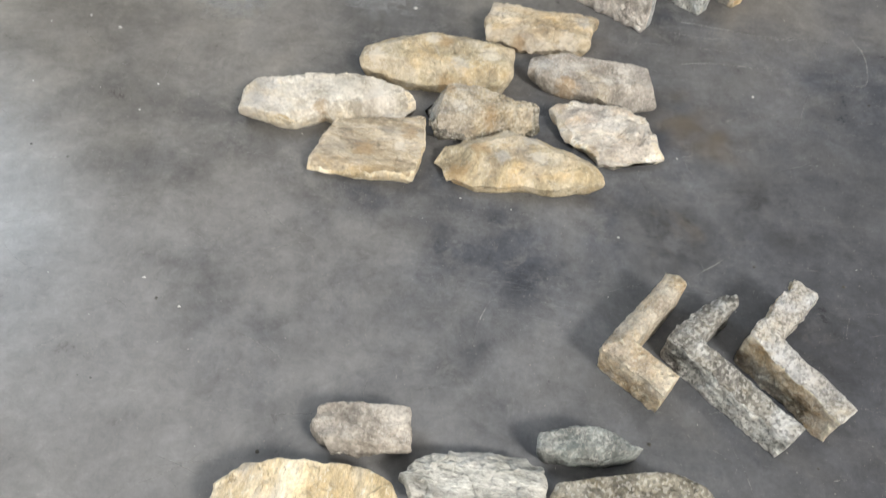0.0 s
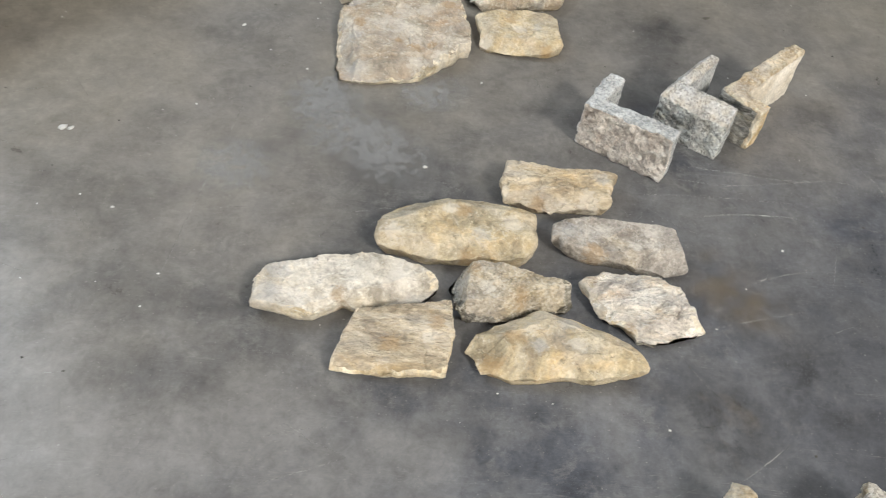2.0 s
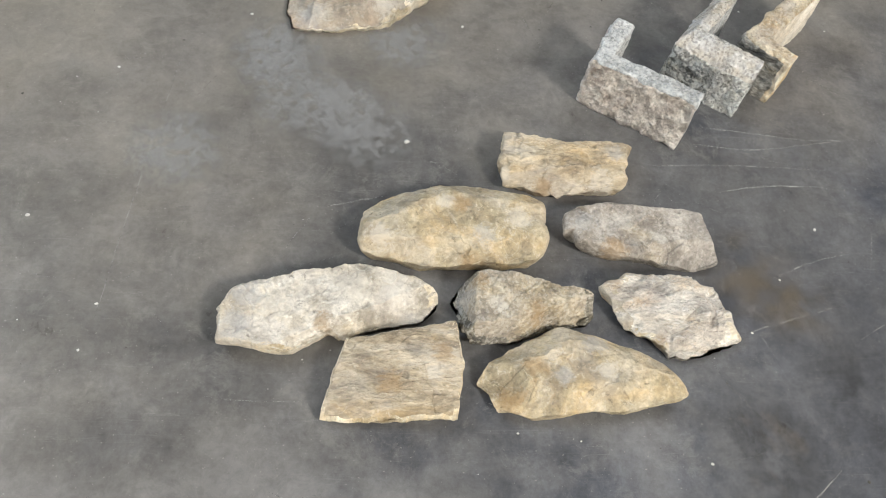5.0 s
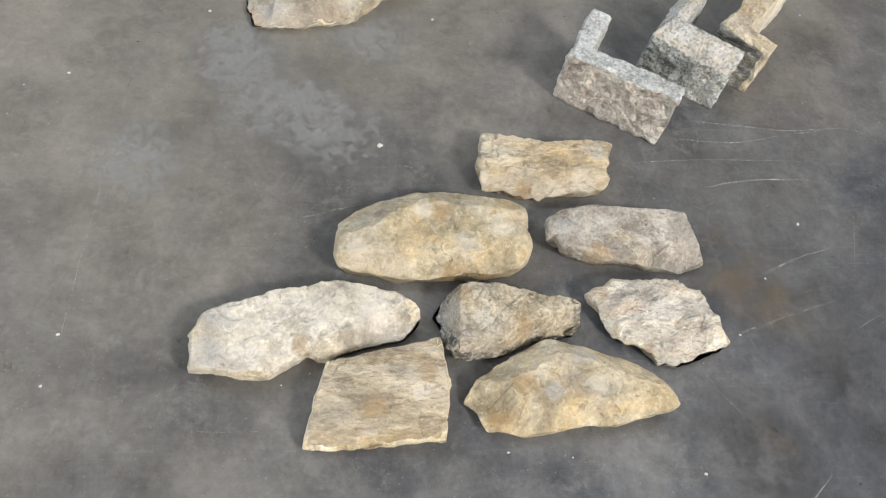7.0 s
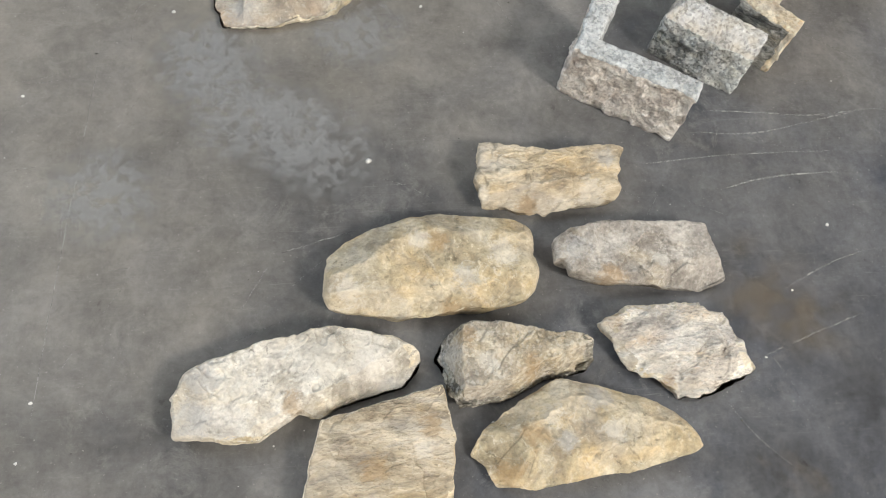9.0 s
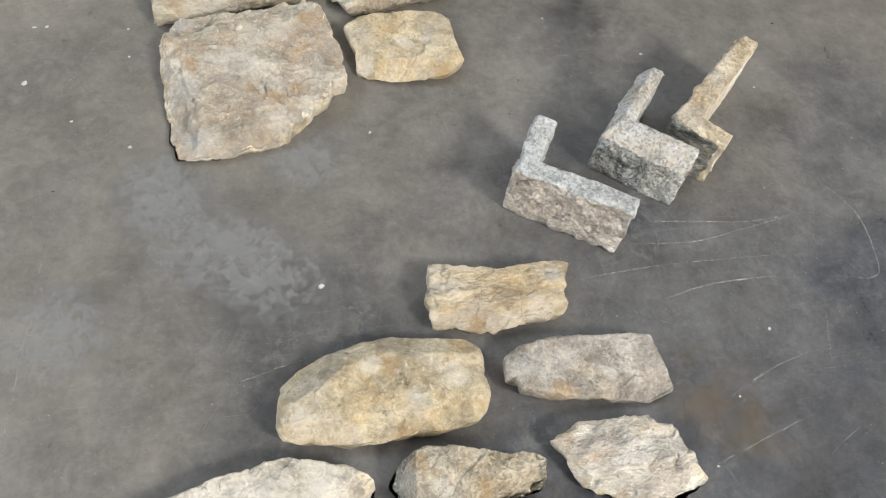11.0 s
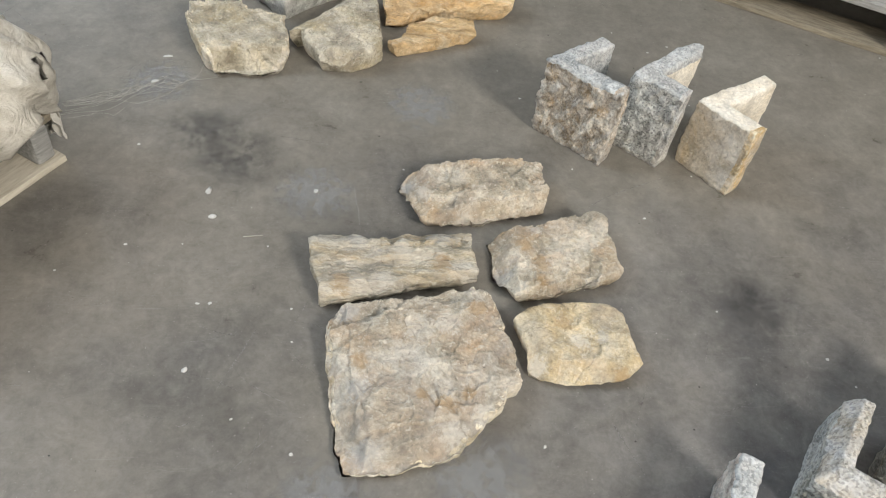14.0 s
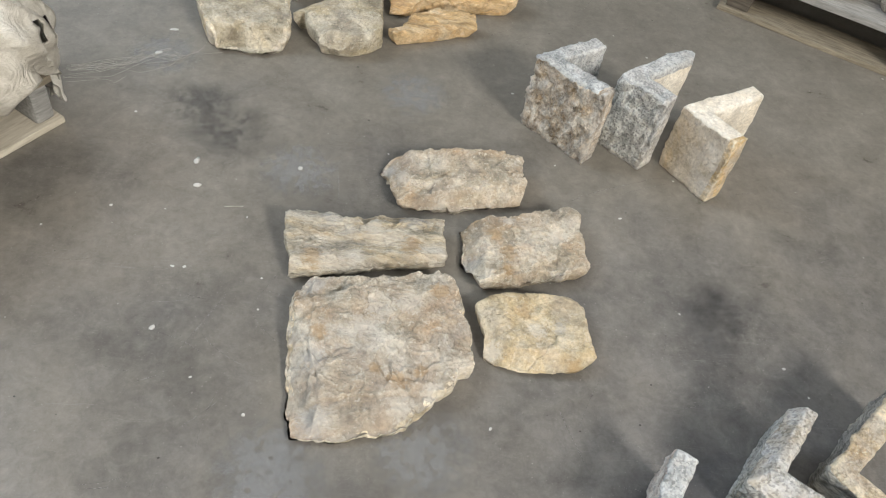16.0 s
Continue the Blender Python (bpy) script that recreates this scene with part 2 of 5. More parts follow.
olive_buff = stone_mat("olive_buff_stone", (0.24, 0.21, 0.155), (0.4, 0.36, 0.275), (0.53, 0.49, 0.4), (0.42, 0.34, 0.2), 0.6, 0, 0.4, (1, 1, 1), 1.1, 12, 0.4, 0.25)
green_grey = stone_mat("green_grey_stone", (0.075, 0.09, 0.09), (0.15, 0.172, 0.17), (0.3, 0.33, 0.325), None, 0.6, 0.2, 0.35)
silver_grey = stone_mat("silver_grey_stone", (0.22, 0.22, 0.2), (0.42, 0.42, 0.39), (0.58, 0.58, 0.55), None, 0.6, 0.12, 0.5, (0.7, 2, 1), 1.5)
orange_stone = stone_mat("orange_buff_stone", (0.33, 0.22, 0.11), (0.52, 0.38, 0.21), (0.62, 0.5, 0.33), (0.48, 0.29, 0.11), 0.52, 0, 0.3, (0.6, 2.2, 1), 1.2, 14, 0.3, 0.1)


def concrete_mat():
    m, nt, bsdf = node_mat("worn_polished_concrete")
    v = object_space(nt, shuffle=False)
    cloud = noise_tex(nt, v, 2.9, 9, 0.6, 0.1)
    col = ramp(nt, cloud, [(0.34, (0.042, 0.046, 0.057)), (0.5, (0.084, 0.089, 0.102)), (0.66, (0.132, 0.137, 0.147))])
    fine = noise_tex(nt, v, 9, 12, 0.74, 0.3)
    col = mix(nt, 0.85, col, ramp(nt, fine, [(0.25, grey(0.5)), (0.5, grey(1.0)), (0.75, grey(1.6))]), "MULTIPLY")
    grain = noise_tex(nt, v, 120, 4, 0.7)
    col = mix(nt, 0.6, col, ramp(nt, grain, [(0.3, grey(0.68)), (0.7, grey(1.32))]), "MULTIPLY")
    dust = ramp(nt, noise_tex(nt, v, 13, 12, 0.8, 0.4), [(0.53, grey(0)), (0.6, grey(0.3)), (0.74, grey(0.7))])
    smear = ramp(nt, noise_tex(nt, v, 34, 9, 0.78, 0.8), [(0.3, grey(0.5)), (0.4, grey(0))])
    col = mix(nt, smear, col, (0.07, 0.07, 0.075))
    col = mix(nt, dust, col, (0.21, 0.21, 0.208))
    # warmer, paler left and far floor: dust, plus its reflected glow painted as colour
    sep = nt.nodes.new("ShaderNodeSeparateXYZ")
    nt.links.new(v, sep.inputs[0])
    dust_glow = maths(nt, "ADD", maths(nt, "MULTIPLY", sep.outputs["X"], -0.9), maths(nt, "SUBTRACT", maths(nt, "MULTIPLY", sep.outputs["Y"], 0.3), 0.08))
    dust_glow = maths(nt, "ADD", dust_glow, maths(nt, "MULTIPLY", maths(nt, "MULTIPLY", sep.outputs["X"], sep.outputs["Y"]), 0.3))
    dust_glow = maths(nt, "ADD", dust_glow, maths(nt, "MULTIPLY", maths(nt, "SUBTRACT", cloud, 0.5), 1.2))
    lf = ramp(nt, dust_glow, [(0.12, grey(0)), (0.85, grey(0.8))])
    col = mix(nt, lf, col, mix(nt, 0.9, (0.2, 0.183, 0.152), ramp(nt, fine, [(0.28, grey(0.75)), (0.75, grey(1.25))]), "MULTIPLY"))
    # paler near end of the floor: the polish's sheen painted in as colour
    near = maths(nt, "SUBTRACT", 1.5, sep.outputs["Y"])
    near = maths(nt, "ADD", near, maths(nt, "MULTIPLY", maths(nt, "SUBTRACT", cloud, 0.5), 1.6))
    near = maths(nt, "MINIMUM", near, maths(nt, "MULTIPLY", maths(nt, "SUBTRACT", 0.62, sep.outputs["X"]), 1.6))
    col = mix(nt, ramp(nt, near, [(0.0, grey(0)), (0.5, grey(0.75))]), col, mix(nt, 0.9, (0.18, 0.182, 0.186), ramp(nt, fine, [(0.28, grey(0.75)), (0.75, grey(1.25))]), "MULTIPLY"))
    # darker, bluer strip on the right of the nearer floor
    strip = maths(nt, "MINIMUM", maths(nt, "MULTIPLY", maths(nt, "SUBTRACT", sep.outputs["X"], 0.3), 1.3), maths(nt, "SUBTRACT", 2.1, sep.outputs["Y"]))
    strip = maths(nt, "ADD", strip, maths(nt, "MULTIPLY", maths(nt, "SUBTRACT", cloud, 0.5), 1.4))
    col = mix(nt, ramp(nt, strip, [(0.0, grey(0)), (0.55, grey(0.7))]), col, mix(nt, 0.85, (0.056, 0.058, 0.065), ramp(nt, fine, [(0.3, grey(0.6)), (0.5, grey(1.0)), (0.72, grey(1.6))]), "MULTIPLY"))
    # rusty tea-coloured stains
    rust = ramp(nt, noise_tex(nt, v, 2.3, 6, 0.6, 0.6), [(0.66, grey(0)), (0.76, grey(0.5))])
    col = mix(nt, rust, col, (0.17, 0.13, 0.08))
    # trodden grit and small dark marks
    marks = noise_tex(nt, v, 42, 11, 0.82, 0.5)
    col = mix(nt, 0.45, col, ramp(nt, marks, [(0.3, grey(0.5)), (0.5, grey(1.0)), (0.72, grey(1.5))]), "MULTIPLY")
    speck = ramp(nt, noise_tex(nt, v, 210, 2, 0.5), [(0.69, grey(0)), (0.75, grey(0.6))])
    col = mix(nt, speck, col, (0.3, 0.29, 0.27))
    # hairline scuffs
    sv = object_space(nt, (0.7, 22, 1), False)
    scuff = noise_tex(nt, sv, 7, 3, 0.6, 1.5)
    line = ramp(nt, scuff, [(0.488, grey(0)), (0.5, grey(1)), (0.512, grey(0))])
    gate = ramp(nt, noise_tex(nt, v, 3.1, 3, 0.5), [(0.54, grey(0)), (0.66, grey(0.14))])
    col = mix(nt, mix(nt, 1.0, line, gate, "MULTIPLY"), col, (0.36, 0.355, 0.34))
    for turn, seed in ((0.7, 3.0), (2.0, 11.0), (-0.35, 23.0)):
        tc = nt.nodes.new("ShaderNodeTexCoord")
        mp = nd(nt, "ShaderNodeMapping", Rotation=(0, 0, turn), Scale=(0.8, 26, 1), Location=(seed, seed, 0))
        nt.links.new(tc.outputs["Object"], mp.inputs["Vector"])
        hair = ramp(nt, noise_tex(nt, mp.outputs["Vector"], 5, 2, 0.5, 0.6), [(0.494, grey(0)), (0.5, grey(1)), (0.506, grey(0))])
        where = ramp(nt, noise_tex(nt, mp.outputs["Vector"], 0.9, 4, 0.6), [(0.55, grey(0)), (0.66, grey(0.3))])
        col = mix(nt, mix(nt, 1.0, hair, where, "MULTIPLY"), col, (0.3, 0.3, 0.29))
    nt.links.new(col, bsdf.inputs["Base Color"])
    rr = ramp(nt, fine, [(0.2, grey(0.24)), (0.8, grey(0.38))])
    nt.links.new(rr, bsdf.inputs["Roughness"])
    sp = mix(nt, 1.0, ramp(nt, cloud, [(0.36, grey(0.2)), (0.6, grey(0.3))]), ramp(nt, fine, [(0.25, grey(0.7)), (0.75, grey(1.15))]), "MULTIPLY")
    nt.links.new(sp, bsdf.inputs["Specular IOR Level"])
    bsdf.inputs["IOR"].default_value = 1.6
    bump(nt, bsdf, [(fine, 0.0008), (grain, 0.0005)], 0.35)
    return m


concrete = concrete_mat()


def plain_mat(name, a, b, scale=8.0, rough=0.8, relief=0.002, stretch=(1, 1, 1), metal=0.0):
    m, nt, bsdf = node_mat(name)
    v = object_space(nt, stretch)
    f = noise_tex(nt, v, scale, 7, 0.65, 0.3)
    nt.links.new(ramp(nt, f, [(0.3, a), (0.7, b)]), bsdf.inputs["Base Color"])
    bsdf.inputs["Roughness"].default_value = rough
    bsdf.inputs["Metallic"].default_value = metal
    bump(nt, bsdf, [(f, relief)], 0.6)
    return m


# unseen walls and ceiling: colours kept dark to cut bounce light
wall_paint = plain_mat("unseen_wall_grey", (0.1, 0.1, 0.097), (0.14, 0.14, 0.136), 2)
roof_sheet = plain_mat("unseen_ceiling_dark", (0.06, 0.062, 0.066), (0.09, 0.092, 0.096), 2)
old_wood = plain_mat("weathered_pallet_wood", (0.13, 0.11, 0.08), (0.32, 0.28, 0.21), 16, 0.85, 0.003, (1, 9, 9))
grey_wood = plain_mat("grey_pallet_wood", (0.16, 0.16, 0.155), (0.36, 0.355, 0.34), 16, 0.85, 0.003, (1, 9, 9))
pale_wood = plain_mat("pale_pallet_wood", (0.38, 0.34, 0.27), (0.6, 0.56, 0.47), 16, 0.85, 0.003, (1, 9, 9))
lath_wood = plain_mat("fresh_sawn_lath_wood", (0.58, 0.5, 0.33), (0.72, 0.65, 0.47), 14, 0.75, 0.002, (1, 9, 9))
# right pallet's stringers: shade of the gap under the deck put into the colour
shaded_wood = plain_mat("shaded_pallet_block", (0.05, 0.042, 0.032), (0.14, 0.12, 0.095), 18, 0.85, 0.003, (1, 8, 8))
chip_white = plain_mat("white_paint_chip", (0.42, 0.42, 0.4), (0.6, 0.6, 0.58), 60)
dirt_dark = plain_mat("dark_grit", (0.03, 0.03, 0.03), (0.09, 0.085, 0.07), 60)
straw = plain_mat("pale_straw", (0.32, 0.31, 0.27), (0.45, 0.44, 0.4), 60)
glow_sheet, snt, sb = node_mat("glow_panel_sheet")
sb.inputs["Base Color"].default_value = (0.5, 0.52, 0.54, 1)
sb.inputs["Emission Color"].default_value = (0.9, 0.94, 1.0, 1)
sb.inputs["Emission Strength"].default_value = 0.2
lamp_body = plain_mat("lamp_housing", (0.5, 0.5, 0.5), (0.6, 0.6, 0.6), 5)
glow, gnt, gb = node_mat("lamp_diffuser")
gb.inputs["Emission Color"].default_value = (1, 0.97, 0.92, 1)
gb.inputs["Emission Strength"].default_value = 6.0


def sheet_mat():
    m, nt, bsdf = node_mat("woven_bulk_bag_cloth")
    v = object_space(nt)
    f = noise_tex(nt, v, 9, 7, 0.65, 0.6)
    col = ramp(nt, f, [(0.34, (0.32, 0.29, 0.24)), (0.5, (0.52, 0.495, 0.44)), (0.66, (0.68, 0.665, 0.62))])
    st = ramp(nt, noise_tex(nt, v, 5, 5, 0.6, 0.4), [(0.6, grey(0)), (0.76, grey(0.6))])
    col = mix(nt, st, col, (0.5, 0.36, 0.17))
    weave = noise_tex(nt, object_space(nt, (1, 1, 6)), 150, 2, 0.6)
    col = mix(nt, 0.5, col, ramp(nt, weave, [(0.3, grey(0.75)), (0.7, grey(1.15))]), "MULTIPLY")
    nt.links.new(col, bsdf.inputs["Base Color"])
    bsdf.inputs["Roughness"].default_value = 0.6
    bump(nt, bsdf, [(noise_tex(nt, v, 22, 5, 0.6, 1.2), 0.014), (weave, 0.0015)], 0.8)
    return m


bag_cloth = sheet_mat()


def scratch_mat():
    m, nt, bsdf = node_mat("chalky_scratch")
    v = object_space(nt)
    bsdf.inputs["Base Color"].default_value = (0.38, 0.38, 0.37, 1)
    bsdf.inputs["Roughness"].default_value = 0.8
    a = ramp(nt, noise_tex(nt, v, 45, 6, 0.7), [(0.4, grey(0.05)), (0.66, grey(0.75))])
    nt.links.new(a, bsdf.inputs["Alpha"])
    return m


scratch = scratch_mat()


def film_mat(name, colour, most, scale, falloff, crisp=0.45):
    m, nt, bsdf = node_mat(name)
    v = object_space(nt)
    tc = nt.nodes.new("ShaderNodeTexCoord")
    ln = nt.nodes.new("ShaderNodeVectorMath")
    ln.operation = "LENGTH"
    nt.links.new(tc.outputs["Object"], ln.inputs[0])
    f = noise_tex(nt, v, scale, 8, 0.72, 0.15)
    d = maths(nt, "SUBTRACT", 1.0, maths(nt, "MULTIPLY", ln.outputs["Value"], falloff))
    k = maths(nt, "MULTIPLY", d, ramp(nt, f, [(0.4, grey(0)), (0.7, grey(1.0))]))
    nt.links.new(ramp(nt, k, [(0.03, grey(0)), (crisp, grey(most))]), bsdf.inputs["Alpha"])
    bsdf.inputs["Base Color"].default_value = (*colour, 1)
    bsdf.inputs["Roughness"].default_value = 0.6
    return m


# ---- mesh helpers ----
def mesh_of(name, verts, faces, mat, smooth=True):
    me = bpy.data.meshes.new(name)
    me.from_pydata([tuple(v) for v in verts], [], faces)
    me.materials.append(mat)
    me.update()
    if smooth:
        me.shade_smooth()
    return me


def link_bm(name, bm, mat, parent=None, label="", smooth=False):
    me = bpy.data.meshes.new(name)
    bmesh.ops.recalc_face_normals(bm, faces=bm.faces)
    bm.to_mesh(me)
    bm.free()
    me.materials.append(mat)
    if smooth:
        me.shade_smooth()
    ob = new(name, me)
    if parent:
        ob.parent = parent
    if label:
        ob["label"] = label
    return ob


def box_bm(x0, x1, y0, y1, z0, z1, bevel=0.0, seed=0, rough=0.0, cuts=0):
    bm = bmesh.new()
    bmesh.ops.create_cube(bm, size=1)
    for v in bm.verts:
        v.co = Vector((x0 + (v.co.x + 0.5) * (x1 - x0), y0 + (v.co.y + 0.5) * (y1 - y0), z0 + (v.co.z + 0.5) * (z1 - z0)))
    if bevel:
        bmesh.ops.bevel(bm, geom=bm.edges[:], offset=bevel, segments=2, affect="EDGES", profile=0.6)
    if cuts:
        long_edges = [e for e in bm.edges if e.calc_length() > 0.15]
        bmesh.ops.subdivide_edges(bm, edges=long_edges, cuts=cuts, use_grid_fill=True)
    if rough:
        for v in bm.verts:
            n = noise.noise_vector(v.co * 14 + Vector((seed * 3.7, seed, 0)))
            v.co += n * rough
            v.co.z = max(v.co.z, z0)
    return bm


def fbm(p, octaves=4):
    return noise.fractal(p, 0.9, 2.1, octaves)


def resample(pts, n):
    P = [Vector((x / 100, y / 100)) for x, y in pts]
    m = len(P)
    seg = [(P[(i + 1) % m] - P[i]).length for i in range(m)]
    total, out, i, acc = sum(seg), [], 0, 0.0
    for k in range(n):
        d = total * k / n
        while acc + seg[i] < d:
            acc += seg[i]
            i += 1
        out.append(P[i].lerp(P[(i + 1) % m], (d - acc) / seg[i]))
    return out


def split_planes(q, s0, f, amp):
    """Rock that breaks along small tilted planes: the height above the mean surface."""
    w = (q + noise.noise_vector(q * 30 + s0) * 0.012) * f + s0
    p = noise.voronoi(w)[1][0]
    a = noise.noise_vector(p * 5.3 + s0)
    return (a.dot(w - p) * 1.5 + a.z * 0.5) * amp


KINDS = ("rust", "pale", "blue", "dark")


def put_marks(me, marks):
    """Stains and bare patches of the stone, and painted side light (blue) or crevice shade (dark), each a kind, a place
    and a radius in centimetres, kept as four weights on the mesh.
    """
    att = me.attributes.new("marks", "FLOAT_COLOR", "POINT")
    n = len(me.vertices)
    co = np.empty(n * 3)
    me.vertices.foreach_get("co", co)
    co = co.reshape(n, 3)
    w = np.zeros((n, 4))
    for kind, x, y, r in marks:
        d = ((co[:, 0] * 100 - x) ** 2 + (co[:, 1] * 100 - y) ** 2) / (r * r)
        k = KINDS.index(kind)
        w[:, k] = np.maximum(w[:, k], np.exp(-0.7 * d))
    att.data.foreach_set("color", w.ravel())


def stone(name, at, h, outline, mat, label, group="", rnd=0.012, rough=0.002, lumps=0.004, facets=(), steps=(), seed=1, z=0.0, turn=0.0, flare=0.0, soft=2, side=None, flakes=0, fine=True, chips=0.6, marks=()):
    """A loose stone lying flat: a plan outline in centimetres, a thickness, chipped planes (nx, ny, start, slope) and bedding steps (nx, ny, start, drop)."""
    n, top_rings = (420, 96) if h * 100 < max(abs(c) for xy in outline for c in xy) / 3.3 else (300, 70) if fine else (110, 20)
    ring = resample(outline, n)
    for _ in range(soft):
        ring = [ring[i - 1] * 0.25 + ring[i] * 0.5 + ring[(i + 1) % n] * 0.25 for i in range(n)]
    if soft < 2:
        rough *= 1.5
    s0 = Vector((seed * 7.31, seed * 3.17, seed * 1.7))
    edge = []
    for p in ring:
        q = Vector((p.x, p.y, 0))
        r = p.length
        k = fbm(q * 30 + s0, 3) * rough * 1.2 + fbm(q * 90 + s0, 2) * rough * 0.6
        edge.append(p * (1 + k / max(r, 0.02)))
    c = Vector((0, 0))
    mean = sum(p.length for p in edge) / n
    # the foot draws back under the widest line of the stone
    under = min(0.2, 0.015 / mean) if mean < 0.15 else 0.03
    rings = [(1.0, 0.0)]
    for i in range(1, 9):
        zz = (h - rnd) * i / 8
        rings.append((1.0 - flare * (i / 8 - 0.3), zz))
    for i in range(1, 6):
        a = math.pi / 2 * i / 5
        rings.append((1.0 - flare * 0.7 - rnd / mean * 0.9 * (1 - math.cos(a)), h - rnd + rnd * math.sin(a)))
    s_last = rings[-1][0]
    for i in range(1, top_rings):
        rings.append((s_last * (1 - (i / top_rings) ** 0.9), h))
    verts = []
    for _ in range(1 if fine else 0):
        edge = [edge[i] * 0.8 + (edge[i - 1] + edge[(i + 1) % n]) * 0.1 for i in range(n)]
    for j, (s, zz) in enumerate(rings):
        for p in edge:
            foot = max(0.0, 1 - zz / (0.55 * h))
            cut = under * foot ** 1.3 * (0.75 + 1.1 * noise.noise(Vector((p.x * 14, p.y * 14, 0)) + s0)) if foot else 0.0
            x, y = p.x * (s - cut), p.y * (s - cut)
            q = Vector((x, y, zz))
            t = zz
            split = split_planes(q, s0, 15, 0.0042 * chips) + split_planes(q, s0 * 1.7, 42, 0.0024 * chips) + split_planes(q, s0 * 2.3, 105, 0.0009 * chips)
            if j > 0 and s > 0.8:
                out = p.normalized() * split * 0.8 * min(1.0, (s - 0.8) / 0.12)
                x, y = x + out.x, y + out.y
            if j > 0:
                up = min(1.0, zz / h)
                t += split * up
                t += (fbm(q * 13 + s0, 3) * lumps + fbm(q * 45 + s0, 3) * lumps * 0.35 - abs(noise.noise(q * 24 + s0)) ** 0.7 * lumps * 0.5) * up
                for fx, fy, start, slope in facets:
                    wob = fbm(q * 22 + s0 * 1.3, 3) * 0.008
                    over = x * fx + y * fy - start / 100 + wob
                    if over > 0:
                        t = min(t, max(h - slope * over, zz * 0.12))
                for fx, fy, start, drop in steps:
                    wob = fbm(q * 16 + s0 * 0.7, 3) * 0.012
                    over = (x * fx + y * fy - start / 100 + wob) / 0.004
                    t -= drop / 100 * min(1, max(0, over)) * up
                for k in range(flakes):
                    scar = noise.fractal(Vector((x * 7, y * 8, 0)) + s0 * (k + 1.3), 1.1, 2.0, 3) + 0.12 * noise.noise(q * 60 + s0)
                    t -= 0.0036 * up * min(1, max(0, (scar - 0.12) / 0.025))
                w = noise.noise_vector(q * 55 + s0) * rough * 0.55
                x, y = x + w.x, y + w.y
            verts.append((x, y, max(t, min(zz, 0.009)) if j else 0.0))
    faces = []
    m = len(rings)
    for j in range(m - 1):
        for i in range(n):
            k = (i + 1) % n
            faces.append((j * n + i, j * n + k, (j + 1) * n + k, (j + 1) * n + i))
    verts.append((0, 0, sum(v[2] for v in verts[-n:]) / n))
    for i in range(n):
        faces.append(((m - 1) * n + i, (m - 1) * n + (i + 1) % n, len(verts) - 1))
    faces.append(tuple(range(n - 1, -1, -1)))
    # outlines run clockwise seen from above
    area = sum(edge[i].x * edge[(i + 1) % n].y - edge[i].y * edge[(i + 1) % n].x for i in range(n))
    if area < 0:
        faces = [f[::-1] for f in faces]
    me = mesh_of(name, verts, faces, mat)
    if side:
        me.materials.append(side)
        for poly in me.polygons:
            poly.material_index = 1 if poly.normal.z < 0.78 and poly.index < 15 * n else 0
    put_marks(me, marks)
    ob = new(name, me)
    ob.matrix_world = pose(at[0], at[1], z, 0, 0, turn)
    return tagged(ob, label, "stone", group)


